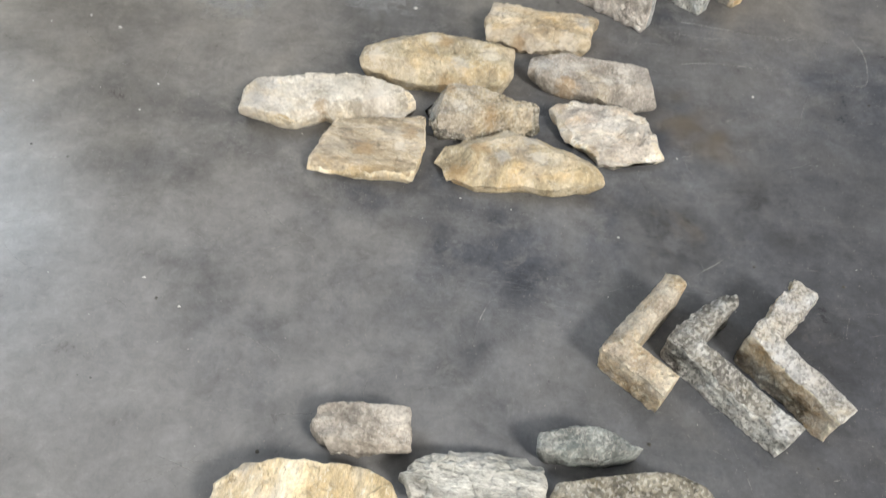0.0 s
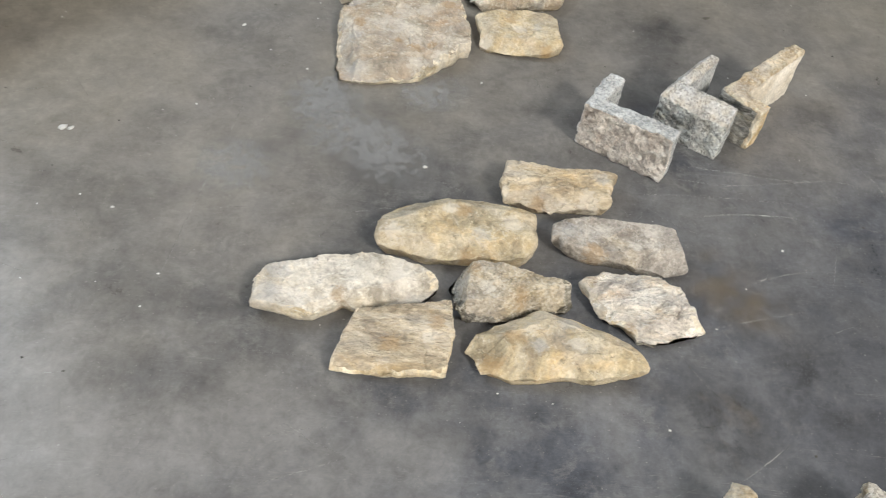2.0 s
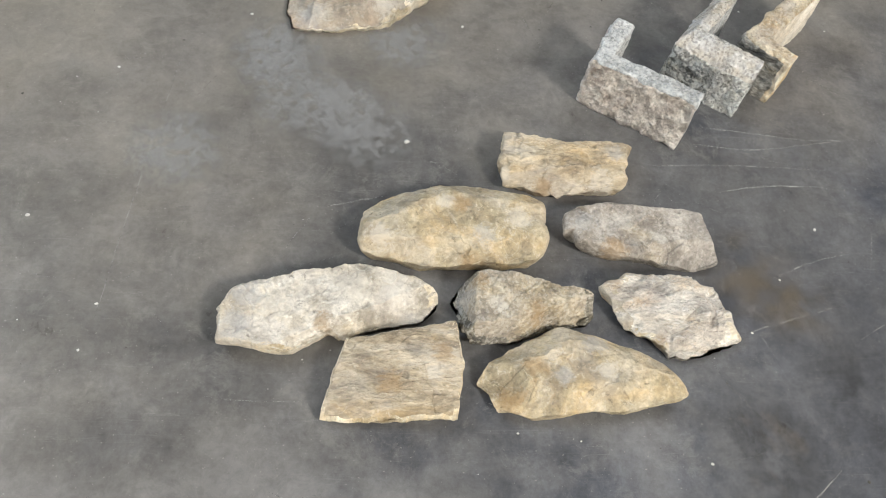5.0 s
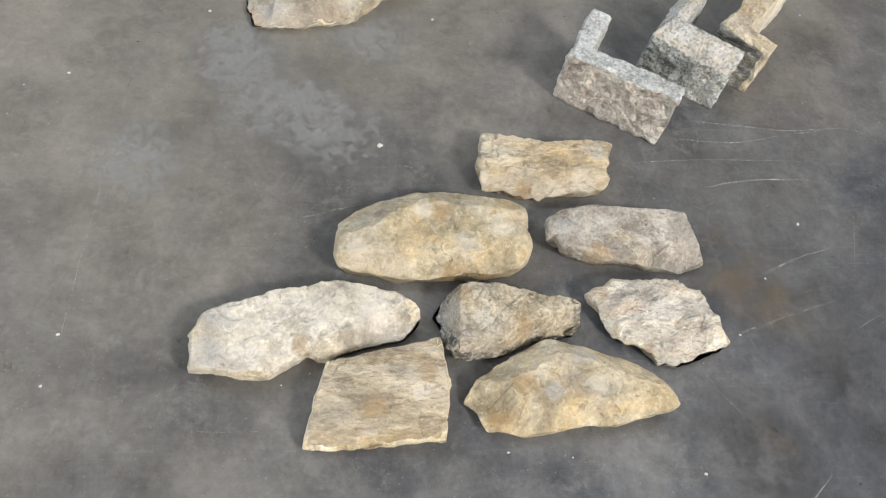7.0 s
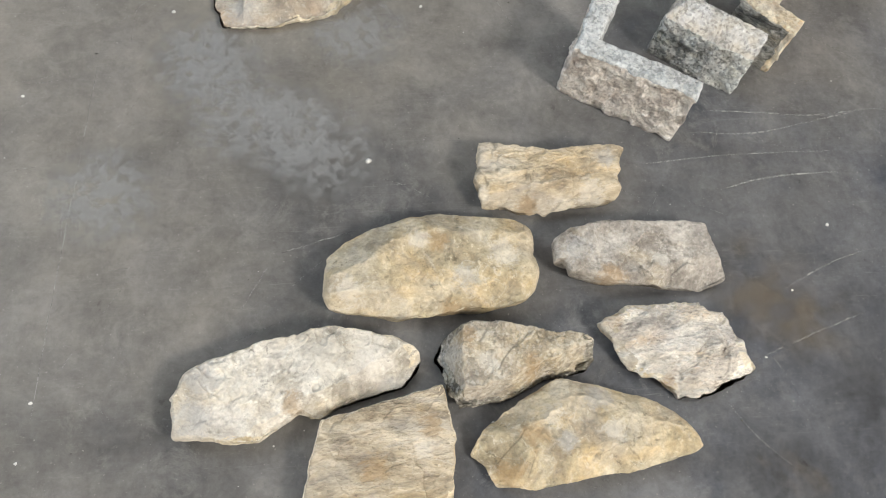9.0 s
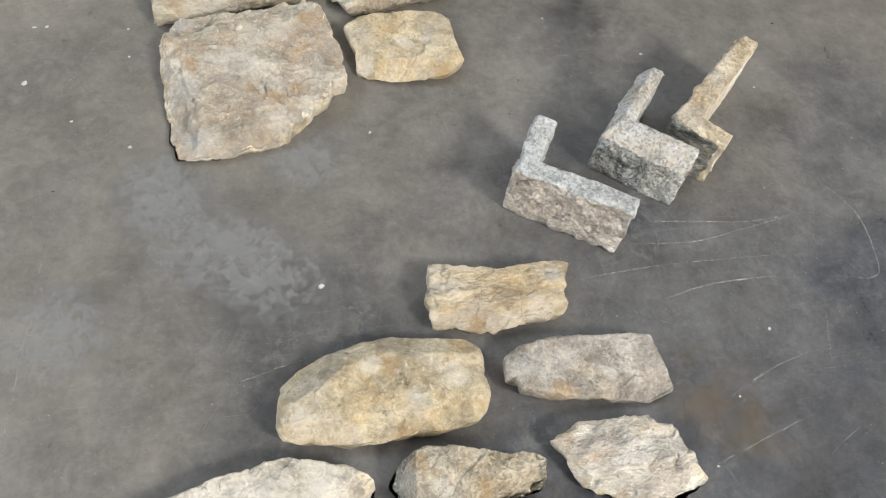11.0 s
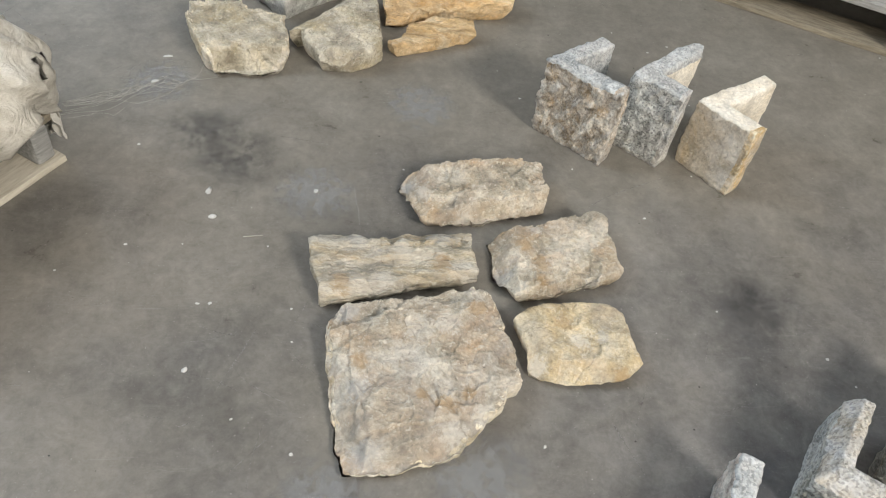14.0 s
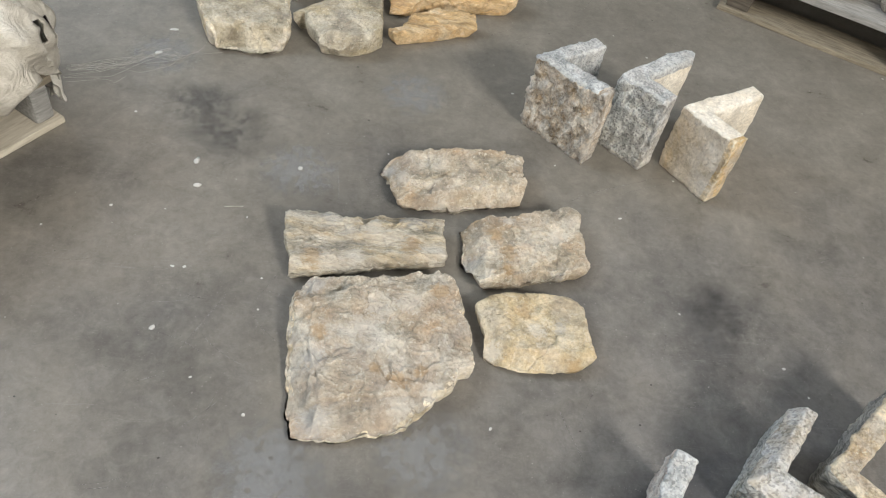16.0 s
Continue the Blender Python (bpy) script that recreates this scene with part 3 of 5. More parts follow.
def corner_stone(at, a_end, b_end, thick, tall, mat, label, group, seed=1, rough=0.004, bevel=0.004, bulge=0.0, lean=(0, 0), top=None, inside=None, end=None, marks=(), tip=0.0):
    """An L-shaped corner stone standing on end: plan ends of its two legs in centimetres from the outer corner; tall: height at leg a's end, the corner and leg b's end."""
    A, B = Vector(a_end) / 100, Vector(b_end) / 100
    da, db = A.normalized(), B.normalized()
    half = math.acos(max(-1, min(1, da.dot(db)))) / 2
    I = (da + db).normalized() * (thick / math.sin(half))
    na = (I - da * I.dot(da)).normalized() * thick
    nb = (I - db * I.dot(db)).normalized() * thick
    outer, inner, high = [], [], []
    k, rows = 44, 26
    for i in range(k):
        f = i / k
        outer.append(A.lerp(Vector((0, 0)), f))
        inner.append((A + na).lerp(I, f))
        high.append(tall[0] + (tall[1] - tall[0]) * f)
    for i in range(k + 1):
        f = i / k
        outer.append(Vector((0, 0)).lerp(B, f))
        inner.append(I.lerp(B + nb, f))
        high.append(tall[1] + (tall[2] - tall[1]) * f)
    for i in range(k):
        if i / k < tip:
            near = 0.3 + 0.7 * math.sqrt(i / k / tip)
            mid = (outer[i] + inner[i]) / 2
            outer[i], inner[i] = mid.lerp(outer[i], near), mid.lerp(inner[i], near)
    for _ in range(3):
        outer = [outer[0]] + [outer[i - 1] * 0.25 + outer[i] * 0.5 + outer[i + 1] * 0.25 for i in range(1, len(outer) - 1)] + [outer[-1]]
    # section loop (u across, w up): outer face, top, inner face, underside
    loop = [(0, i / rows) for i in range(1, rows)] + [(0.03, 1.0)] + [(i / 10, 1.0) for i in range(1, 10)] + [(0.97, 1.0)] + [(1, 1 - i / rows) for i in range(1, rows)] + [(1, 0), (0.5, 0), (0, 0)]
    L = len(loop)
    s0 = Vector((seed * 5.3, seed * 2.9, seed * 4.1))
    secs = [(0, 0.02), (0, 0.35), (0, 0.7), (0, 0.93)] + [(i, 1.0) for i in range(len(outer))] + [(len(outer) - 1, s) for s in (0.93, 0.7, 0.35, 0.02)]
    verts = []
    for idx, (i, s) in enumerate(secs):
        mid = (outer[i] + inner[i]) / 2
        ends = min(i, len(outer) - 1 - i)
        for u, w in loop:
            uu, ww = 0.5 + (u - 0.5) * s, 0.5 + (w - 0.5) * s
            p = outer[i].lerp(inner[i], uu)
            zz = ww * high[i]
            if bulge and u < 0.5:
                # split outer face: swells at mid height, falls back to the top
                zz -= bulge * (1 - 2 * uu) * ww ** 2
            if ww > 0.97 and (u < 0.05 or u > 0.95):
                zz -= bevel
            q = Vector((p.x, p.y, zz))
            face = 1.0 if uu < 0.04 else 0.45
            d = (noise.noise_vector(q * 28 + s0) + noise.noise_vector(q * 90 + s0)) * rough * face + noise.noise_vector(q * 9 + s0) * rough
            d += (outer[i] - inner[i]).normalized().to_3d() * (0.5 - uu) * 2 * face * (split_planes(q, s0, 26, rough * 1.1) + split_planes(q, s0 * 1.7, 70, rough * 0.8))
            q += d if ww > 0.02 else Vector((d.x, d.y, 0))
            q.x += lean[0] * zz
            q.y += lean[1] * zz
            q.z = max(q.z, 0.0)
            verts.append(q)
    faces = []
    for j in range(len(secs) - 1):
        for i in range(L):
            m = (i + 1) % L
            faces.append((j * L + i, j * L + m, (j + 1) * L + m, (j + 1) * L + i))
    me = mesh_of("corner_stone", verts, faces, mat)
    me.materials.append(top or mat)
    me.materials.append(inside or top or mat)
    me.materials.append(end or mat)
    for f, poly in enumerate(me.polygons):
        w = f % L
        if end and f // L >= len(secs) - 9:
            poly.material_index = 3
            continue
        poly.material_index = 1 if rows - 2 <= w <= rows + 10 else 2 if rows + 10 < w < 2 * rows + 10 else 0
    bm = bmesh.new()
    bm.from_mesh(me)
    bmesh.ops.recalc_face_normals(bm, faces=bm.faces)
    bm.to_mesh(me)
    bm.free()
    me.shade_smooth()
    put_marks(me, marks)
    ob = new("corner_stone", me)
    ob.matrix_world = pose(at[0], at[1], 0)
    return tagged(ob, label, "corner stone", group)


# ---- the hall ----
def structure(name, bm, mat, label, category):
    return tagged(link_bm(name, bm, mat), label, category, kind="structure")


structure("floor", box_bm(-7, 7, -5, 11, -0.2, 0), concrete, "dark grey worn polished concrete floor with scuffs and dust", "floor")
# walls and ceiling are out of view, added to enclose the light
structure("wall_west", box_bm(-7.2, -7, -5.2, 11.2, -0.2, 5), wall_paint, "plain grey unseen wall added to close the hall", "wall")
structure("wall_east", box_bm(7, 7.2, -5.2, 11.2, -0.2, 5), wall_paint, "plain grey unseen wall added to close the hall", "wall")
structure("wall_south", box_bm(-7, 7, -5.2, -5, -0.2, 5), wall_paint, "plain grey unseen wall added to close the hall", "wall")
structure("wall_north", box_bm(-7, 7, 11, 11.2, -0.2, 5), wall_paint, "plain grey unseen wall added to close the hall", "wall")
structure("ceiling", box_bm(-7.2, 7.2, -5.2, 11.2, 5, 5.2), roof_sheet, "dark unseen ceiling added to close the hall", "ceiling")
# unseen glowing panels, added for soft overhead light and floor reflections
for k in range(6):
    structure("added_glow_panel", box_bm(-5.1 + k * 1.7, -3.5 + k * 1.7, 0.9, 10.8, 4.96, 4.995), glow_sheet, "unseen glowing panel added under the ceiling", "roof light")
# bodies for the added overhead lamps, out of view
for lx, ly in LAMPS:
    lamp = new("ceiling_light")
    lamp.location = (lx, ly, 4.86)
    tagged(lamp, "long white unseen lamp added under the ceiling", "lamp", "high-bay lamps")
    link_bm("housing", box_bm(-0.4, 0.4, -0.85, 0.85, 0.0, 0.14, 0.01), lamp_body, lamp)
    link_bm("diffuser", box_bm(-0.35, 0.35, -0.8, 0.8, -0.02, -0.003), glow, lamp, "glowing diffuser")

# ---- flat stones of the near arrangement ----
G1 = "flat stones in the middle arrangement"
# blue marks paint cool light onto its left end
stone("flat_stone", (-0.120, 1.644), 0.039, [(-15.1, -0.2), (-14.7, 1.0), (-13.7, 1.9), (-10.3, 3.5), (-7.1, 4.5), (-2.6, 5.8), (0.7, 6.1), (4.8, 6.8), (8.4, 6.3), (13.5, 5.0), (15.9, 3.7), (17.0, 2.7), (17.4, 1.5), (17.1, 0.8), (14.8, -2.1), (8.3, -3.6), (2.7, -5.4), (0.5, -5.1), (-5.1, -8.2), (-8.2, -8.4), (-12.2, -7.7), (-16.1, -7.2), (-16.4, -1.8)],
      tan_pale, "long pale buff stone with a chipped front corner on concrete", G1, 0.007, 0.0025, 0.004, [(0.45, -0.89, 3.6, 1.2), (0.87, -0.5, 13.5, 0.9)], seed=2, flakes=1, side=cream_broken,
      chips=0.7, marks=[("blue", -12.2, 0.1, 2.2), ("blue", -13.2, -5.0, 2.2), ("pale", 3.5, 2.6, 3), ("pale", 9.7, 3.2, 2.6), ("pale", -8.5, -1.0, 2), ("dark", 2.0, -4.5, 1.8), ("dark", 6.6, -2.4, 1.6), ("dark", 9.3, -1.9, 1.4), ("rust", -0.5, -3.7, 1.4)])
stone("flat_stone", (-0.027, 1.521), 0.035, [(-7.8, 1.0), (-6.0, 6.3), (3.9, 8.3), (10.5, 9.7), (11.6, 2.3), (10.6, -5.5), (2.0, -5.9), (-6.5, -6.3), (-9.3, -5.8), (-9.0, -4.2)],
      tan_strata, "square-cut buff stone with fine bedding lines", G1, 0.005, 0.0015, 0.003, [(0, -1, 4.9, 1.8)], [(0.05, -1, 1.5, 0.12), (0.1, -1, 3.6, 0.2)], seed=3, flakes=1, soft=1, side=honey_stone,
      chips=0.5, marks=[("rust", 8.5, 3.9, 1.5), ("dark", 4.1, 4.7, 1.4), ("dark", -3.5, 3.2, 1.1), ("pale", 7.1, 1.1, 1.3), ("rust", 0.6, -0.8, 1.8)])
stone("flat_stone", (0.277, 1.529), 0.05, [(-16.6, -0.6), (-14.9, 2.3), (-5.9, 7.8), (-3.6, 8.4), (-1.0, 8.3), (5.7, 6.0), (10.7, 4.4), (13.9, 0.8), (15.0, -1.2), (15.4, -2.4), (14.2, -3.1), (6.8, -4.7), (-1.9, -5.2), (-8.8, -6.0), (-13.6, -5.1), (-15.1, -2.1)],
      tan_warm, "long rounded warm buff stone tapering to a point", G1, 0.016, 0.002, 0.005, [(0, -1, 1.5, 0.75), (-0.9, -0.4, 9.0, 0.7), (0.9, 0.1, 10, 0.3), (0.35, 0.94, 4.4, 0.7), (-0.5, 0.87, 6.0, 0.7)], seed=4,
      chips=0.5, marks=[("pale", -5.5, 3.0, 1.5), ("rust", -8.3, 0.7, 1.8), ("blue", -3.9, -0.5, 1.3), ("pale", 3.1, 0.6, 1.6), ("rust", -12.4, -3.7, 2), ("blue", 1.7, 5.4, 2)])
stone("flat_stone", (0.441, 1.644), 0.045, [(-12.3, 5.0), (-10.2, 6.2), (-6.3, 7.1), (3.3, 7.0), (7.4, 4.2), (8.4, 1.2), (9.7, -1.8), (10.9, -2.9), (8.7, -4.5), (5.0, -5.9), (1.6, -6.6), (-1.7, -6.6), (-5.2, -3.4), (-8.4, -1.9), (-10.8, 3.0)],
      crystal, "craggy pinkish grey crystalline stone with a broken cream edge", G1, 0.012, 0.005, 0.009, [(0.25, -0.97, 3.3, 1.3), (-0.75, -0.65, 4.2, 0.8)], [(0.1, -1, 0.2, 0.6), (0.2, -1, -3.8, 0.35)], seed=5, flakes=3, side=cream_broken,
      chips=1.1, marks=[("rust", -10.3, 5.1, 1.3), ("pale", -3.7, -2.1, 1.3), ("pale", -0.6, -6.1, 2), ("rust", -3.5, -4.6, 1.4), ("dark", -2.0, 4.6, 1.5), ("dark", 3.8, 0.6, 1.5)])
stone("flat_stone", (0.402, 1.799), 0.045, [(-13.5, -0.6), (-13.2, 3.0), (-10.4, 4.7), (-4.8, 5.5), (0.2, 5.6), (8.3, 5.0), (11.7, 4.5), (12.1, 0.5), (13.0, -2.8), (13.5, -4.4), (9.3, -5.9), (2.5, -4.9), (-5.3, -4.1), (-11.4, -2.6), (-12.3, -0.4)],
      grey_brown, "oblong grey brown stone with pale scraped patches", G1, 0.01, 0.002, 0.004, [(0.12, -1, 2.8, 0.9)], seed=6, flakes=1,
      chips=0.6, marks=[("pale", -3.5, 1.9, 1.4), ("pale", -2.5, 0.4, 1.1), ("pale", 2.9, -1.4, 1.1), ("blue", -9.9, 0.9, 1.9), ("dark", 5.6, -3.1, 1.5), ("rust", -5.2, -4.0, 2)])
# the blue mark paints cool light onto the left end
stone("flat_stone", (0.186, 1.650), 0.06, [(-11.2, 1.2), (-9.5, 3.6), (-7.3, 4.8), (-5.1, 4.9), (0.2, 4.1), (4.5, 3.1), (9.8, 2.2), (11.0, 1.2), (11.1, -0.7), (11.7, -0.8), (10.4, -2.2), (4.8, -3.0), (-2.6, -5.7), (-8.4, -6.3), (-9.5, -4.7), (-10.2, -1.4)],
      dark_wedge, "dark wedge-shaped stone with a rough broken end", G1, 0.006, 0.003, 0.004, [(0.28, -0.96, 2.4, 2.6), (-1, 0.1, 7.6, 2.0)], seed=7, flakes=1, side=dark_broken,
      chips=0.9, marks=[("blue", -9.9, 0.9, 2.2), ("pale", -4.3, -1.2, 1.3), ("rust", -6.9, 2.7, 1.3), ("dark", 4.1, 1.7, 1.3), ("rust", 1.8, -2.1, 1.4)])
stone("flat_stone", (0.273, 1.950), 0.05, [(-11.0, -0.7), (-10.4, 3.0), (-9.7, 4.9), (-7.9, 5.2), (-2.1, 3.6), (0.9, 3.2), (5.1, 3.6), (11.4, 3.9), (14.0, 3.5), (12.0, -1.1), (12.6, -3.7), (11.1, -5.0), (-0.4, -6.7), (-5.3, -6.0), (-10.4, -5.3), (-10.5, -2.5)],
      tan_strata, "ridged buff stone block with a clean split at one end", G1, 0.008, 0.0025, 0.005, [(0, -1, 2.8, 1.0)], [(-1, 0.05, -8.2, -0.35), (0.1, -1, 0.4, 0.2)], seed=8, flakes=2, soft=1,
      chips=0.9, marks=[("pale", 7.2, -3.8, 1.7), ("pale", 8.7, -5.6, 1.3), ("dark", 7.1, 0.1, 1.5), ("blue", 10.2, 1.5, 1.5), ("rust", -3.1, -6.3, 1.8), ("pale", -10.2, -3.8, 1.1)])
stone("flat_stone", (0.084, 1.791), 0.055, [(-16.2, -3.4), (-15.9, 0.1), (-15.6, 3.0), (-12.4, 5.7), (-6.8, 8.1), (-0.8, 8.9), (2.0, 9.6), (4.8, 8.6), (9.6, 8.4), (13.8, 7.6), (15.2, 5.2), (15.2, 1.7), (15.6, -1.9), (14.8, -4.0), (13.2, -5.6), (8.9, -6.3), (4.3, -6.3), (-1.2, -6.9), (-5.7, -6.9), (-12.8, -6.2), (-15.4, -5.4), (-16.1, -3.5)],
      tan_warm, "large rounded warm buff stone with pitted corners", G1, 0.018, 0.002, 0.005, [(0, -1, 3.3, 0.9), (-0.5, 0.87, 6.2, 0.75), (0.1, 1, 5.5, 0.7)], seed=9,
      chips=0.5, marks=[("pale", 10.5, 1.4, 2.0), ("pale", -12.9, -3.1, 1.8), ("dark", 11.3, -4.2, 1.1), ("dark", -8.8, 3.6, 1.3), ("rust", 2.2, -7.4, 2), ("blue", 4.1, -2.3, 1.8), ("rust", 0.3, 3.8, 1.8), ("pale", -1.8, 4.0, 1.4)])

# ---- flat stones of the far arrangement ----
G2 = "flat stones round the big slab"
stone("flat_stone", (0.045, 2.914), 0.05, [(-16.6, 0.7), (-15.0, 4.3), (-11.9, 6.2), (-4.4, 6.8), (3.1, 7.8), (10.9, 8.7), (15.0, 6.3), (15.0, 3.6), (15.4, 0.2), (16.2, -1.3), (14.7, -4.7), (7.2, -6.8), (1.0, -8.2), (-9.8, -9.2), (-12.4, -9.3), (-13.7, -5.1), (-15.4, -0.2)],
      rust_block, "oblong grey buff stone with split faces", G2, 0.007, 0.003, 0.004, [(0.2, -1, 5.2, 1.6), (-1, 0, 10.0, 0.6)], [(0.9, 0.1, -5.4, -0.5), (-0.9, 0.3, 12.5, 0.8)], seed=11, flakes=3, soft=1,
      chips=1.0, marks=[("pale", -11.7, -1.8, 1.6), ("pale", -2.9, -9.1, 2.2), ("pale", 3.0, -8.9, 2.0), ("rust", -1.9, -11.9, 1.4), ("dark", -5.2, -6.1, 0.9), ("blue", -14.8, 1.3, 1.6)])
stone("flat_stone", (-0.158, 2.702), 0.06, [(-14.6, 4.4), (-13.9, 5.6), (-10.1, 5.8), (-5.8, 6.3), (-2.5, 5.0), (3.0, 6.0), (18.2, 7.0), (18.0, 0.8), (18.5, -2.0), (18.6, -3.8), (14.1, -4.3), (5.2, -5.8), (-1.2, -7.1), (-7.5, -8.6), (-12.2, -9.0), (-13.5, -2.8), (-14.3, 2.1)],
      grey_ledge, "ridged grey green ledge stone with long cracks", G2, 0.008, 0.003, 0.004, [(0.15, -1, 4.8, 1.3)], [(0.02, -1, -2.6, 0.6), (0.08, -1, 0.2, 1.1), (-0.02, 1, 3.9, 1.6)], seed=12, flakes=2, soft=1,
      chips=1.0, marks=[("pale", 0.4, -4.3, 1.8), ("pale", 3.5, 2.3, 1.8), ("blue", -5.5, 4.5, 2.0), ("blue", 11.3, 5.2, 2.5), ("dark", -8.3, -2.2, 1), ("dark", -2.9, -2.2, 1), ("dark", 6.8, -5.9, 1), ("rust", -8.0, -5.7, 1.8), ("rust", 11.2, -1.4, 2)])
stone("flat_stone", (0.195, 2.728), 0.05, [(-13.8, 4.3), (-9.2, 6.1), (-1.9, 8.0), (3.2, 9.8), (9.6, 11.3), (12.1, 10.3), (12.0, 4.8), (12.6, -3.4), (13.4, -4.1), (11.0, -5.6), (2.3, -8.4), (-3.6, -9.4), (-10.0, -11.2), (-11.3, -8.2), (-13.6, -5.5), (-13.0, 1.1)],
      rust_block, "rusty brown block stone with a chipped bluish end", G2, 0.006, 0.003, 0.0045, [(0.24, -0.97, 7.4, 1.8), (-1, 0.0, 9.0, 1.0)], [(0.3, -0.95, 5.5, 0.4)], seed=13, flakes=3, soft=1,
      chips=1.1, marks=[("rust", -4.3, -3.8, 1.8), ("rust", -6.7, 1.1, 1.5), ("rust", -4.6, -7.7, 1.4), ("pale", -3.9, 5.6, 1.4), ("pale", 6.4, 2.2, 2.0), ("pale", -8.7, -9.1, 1.3), ("blue", -12.6, -5.2, 2.0), ("blue", 6.1, -8.1, 1.8)])
stone("flat_stone", (0.213, 2.519), 0.04, [(-12.7, 4.9), (-10.0, 7.2), (-4.8, 8.7), (3.5, 8.9), (6.8, 8.3), (9.2, 6.4), (9.2, 2.5), (9.8, -3.6), (10.4, -5.2), (7.7, -7.3), (5.4, -7.9), (-4.1, -8.4), (-9.2, -7.4), (-11.0, -5.8), (-11.0, -2.0)],
      tan_warm, "small golden buff stone with worn edges", G2, 0.009, 0.002, 0.004, [(0, -1, 4.6, 0.8), (-0.8, -0.6, 8, 0.8)], seed=14, flakes=1,
      chips=0.7, marks=[("pale", -1.1, -0.6, 1.8), ("rust", 5.9, -7.5, 1.5), ("pale", -9.6, -5.3, 1.8), ("blue", 3.3, 0.2, 1.4), ("rust", -3.3, 3.7, 1.6)])
# marks also paint cool light on the left edge, shade under the front step
stone("slab_stone", (-0.098, 2.456), 0.05, [(-16.6, 7.0), (-15.5, 10.6), (-13.6, 14.4), (-7.5, 15.3), (-3.3, 14.7), (3.0, 16.0), (10.6, 17.4), (13.2, 16.5), (15.3, 12.7), (16.7, 5.2), (17.8, -2.6), (18.1, -3.6), (15.8, -4.8), (12.9, -8.3), (5.5, -15.7), (-0.1, -17.5), (-5.6, -18.8), (-8.3, -19.2), (-12.9, -18.3), (-14.2, -14.4), (-15.4, -6.3), (-16.3, 1.4)],
      rust_slab, "large flat rust-stained slab stone with a chipped front edge", G2, 0.005, 0.003, 0.0045, [(0.15, -0.99, 13.6, 0.9), (0.6, -0.8, 14.2, 0.7), (-0.95, -0.3, 13.2, 1.0)], [(-0.4, 0.9, 12.5, 0.9), (0.15, -1, 11.2, 0.9), (-1, -0.1, 11.5, 0.6), (0.3, -0.95, 7.5, 0.25)], seed=15, flakes=3, soft=1, side=cream_broken,
      chips=1.1, marks=[("pale", -0.0, 7.6, 3), ("pale", -3.5, 2.6, 2.2), ("pale", 5.6, 9.2, 2.2), ("pale", 4.8, -12.4, 2.2), ("pale", 10.6, -9.6, 1.8), ("rust", 4.4, -8.1, 1.8), ("rust", 8.3, -5.7, 1.1), ("rust", 11.0, 12.1, 1.8), ("rust", -10.8, 0.5, 1.5), ("rust", 0.1, -6.3, 1.2), ("blue", -11.2, -4.6, 2.0), ("blue", -9.9, -16.0, 2.4), ("blue", -13.0, 11.9, 2.2), ("dark", -4.7, 10.1, 1.2), ("dark", -3.5, -15.0, 1.3), ("dark", 1.1, -15.1, 1.0)])

# ---- flat stones where the walk begins ----
G3 = "flat stones in the first arrangement"
stone("flat_stone", (0.078, 0.967), 0.045, [(-6.4, -0.7), (-6.1, 1.6), (-4.8, 2.5), (0.8, 3.4), (7.0, 3.6), (7.9, 0.8), (8.1, -2.2), (2.1, -3.6), (-2.8, -4.0), (-5.9, -1.9)],
      grey_brown, "small blocky grey brown stone", G3, 0.006, 0.0025, 0.004, [(0.1, -1, 2.6, 1.8)], seed=21, flakes=2, soft=1, chips=0.9)
stone("flat_stone", (0.405, 0.988), 0.05, [(-6.9, -1.7), (-6.7, 0.5), (-3.1, 1.7), (1.8, 2.8), (5.1, 2.0), (7.1, 0.6), (8.4, 0.5), (2.8, -2.0), (-2.1, -2.5), (-6.1, -2.3)],
      green_grey, "small dark green grey stone", G3, 0.008, 0.002, 0.003, [(0.1, -1, 1.0, 1.6)], seed=22, chips=0.8)
stone("flat_stone", (0.250, 0.920), 0.05, [(-9.6, -1.9), (-8.4, -0.1), (-7.5, 1.5), (-4.0, 2.3), (-3.3, 3.1), (-1.3, 3.1), (2.3, 3.5), (7.1, 3.4), (9.5, 2.0), (10.3, -1.2), (10.4, -2.1), (5.8, -4.0), (-3.5, -5.5), (-8.1, -4.2)],
      silver_grey, "silvery grey layered stone with a ragged edge", G3, 0.008, 0.004, 0.005, [(0, 1, 1.6, 0.8)], [(0, 1, 0.8, 0.4)], seed=23, flakes=2, soft=1, chips=1.2)
stone("flat_stone", (0.024, 0.859), 0.05, [(-11.7, -3.0), (-11.7, -0.9), (-8.7, 2.3), (-4.3, 3.7), (4.2, 4.6), (8.1, 4.6), (11.5, 3.2), (13.1, 0.7), (13.1, -1.5), (5.9, -4.1), (-7.6, -5.8), (-12.5, -3.9)],
      honey_stone, "broad cream and honey stone with a split ridge", G3, 0.006, 0.002, 0.003, [(-0.6, 0.8, 6.5, 0.5)], [(0.95, 0.2, 1.0, 0.5)], seed=24, flakes=1, soft=1, chips=0.6)
stone("flat_stone", (0.480, 0.928), 0.05, [(-12.1, -2.6), (-11.4, -0.5), (-6.4, 1.1), (0.0, 2.6), (5.5, 3.4), (9.4, 2.3), (10.8, 0.6), (11.3, -0.4), (2.5, -2.9), (-9.3, -4.0)],
      dark_broken, "dark brown stone with a tan end", G3, 0.01, 0.002, 0.004, seed=25)

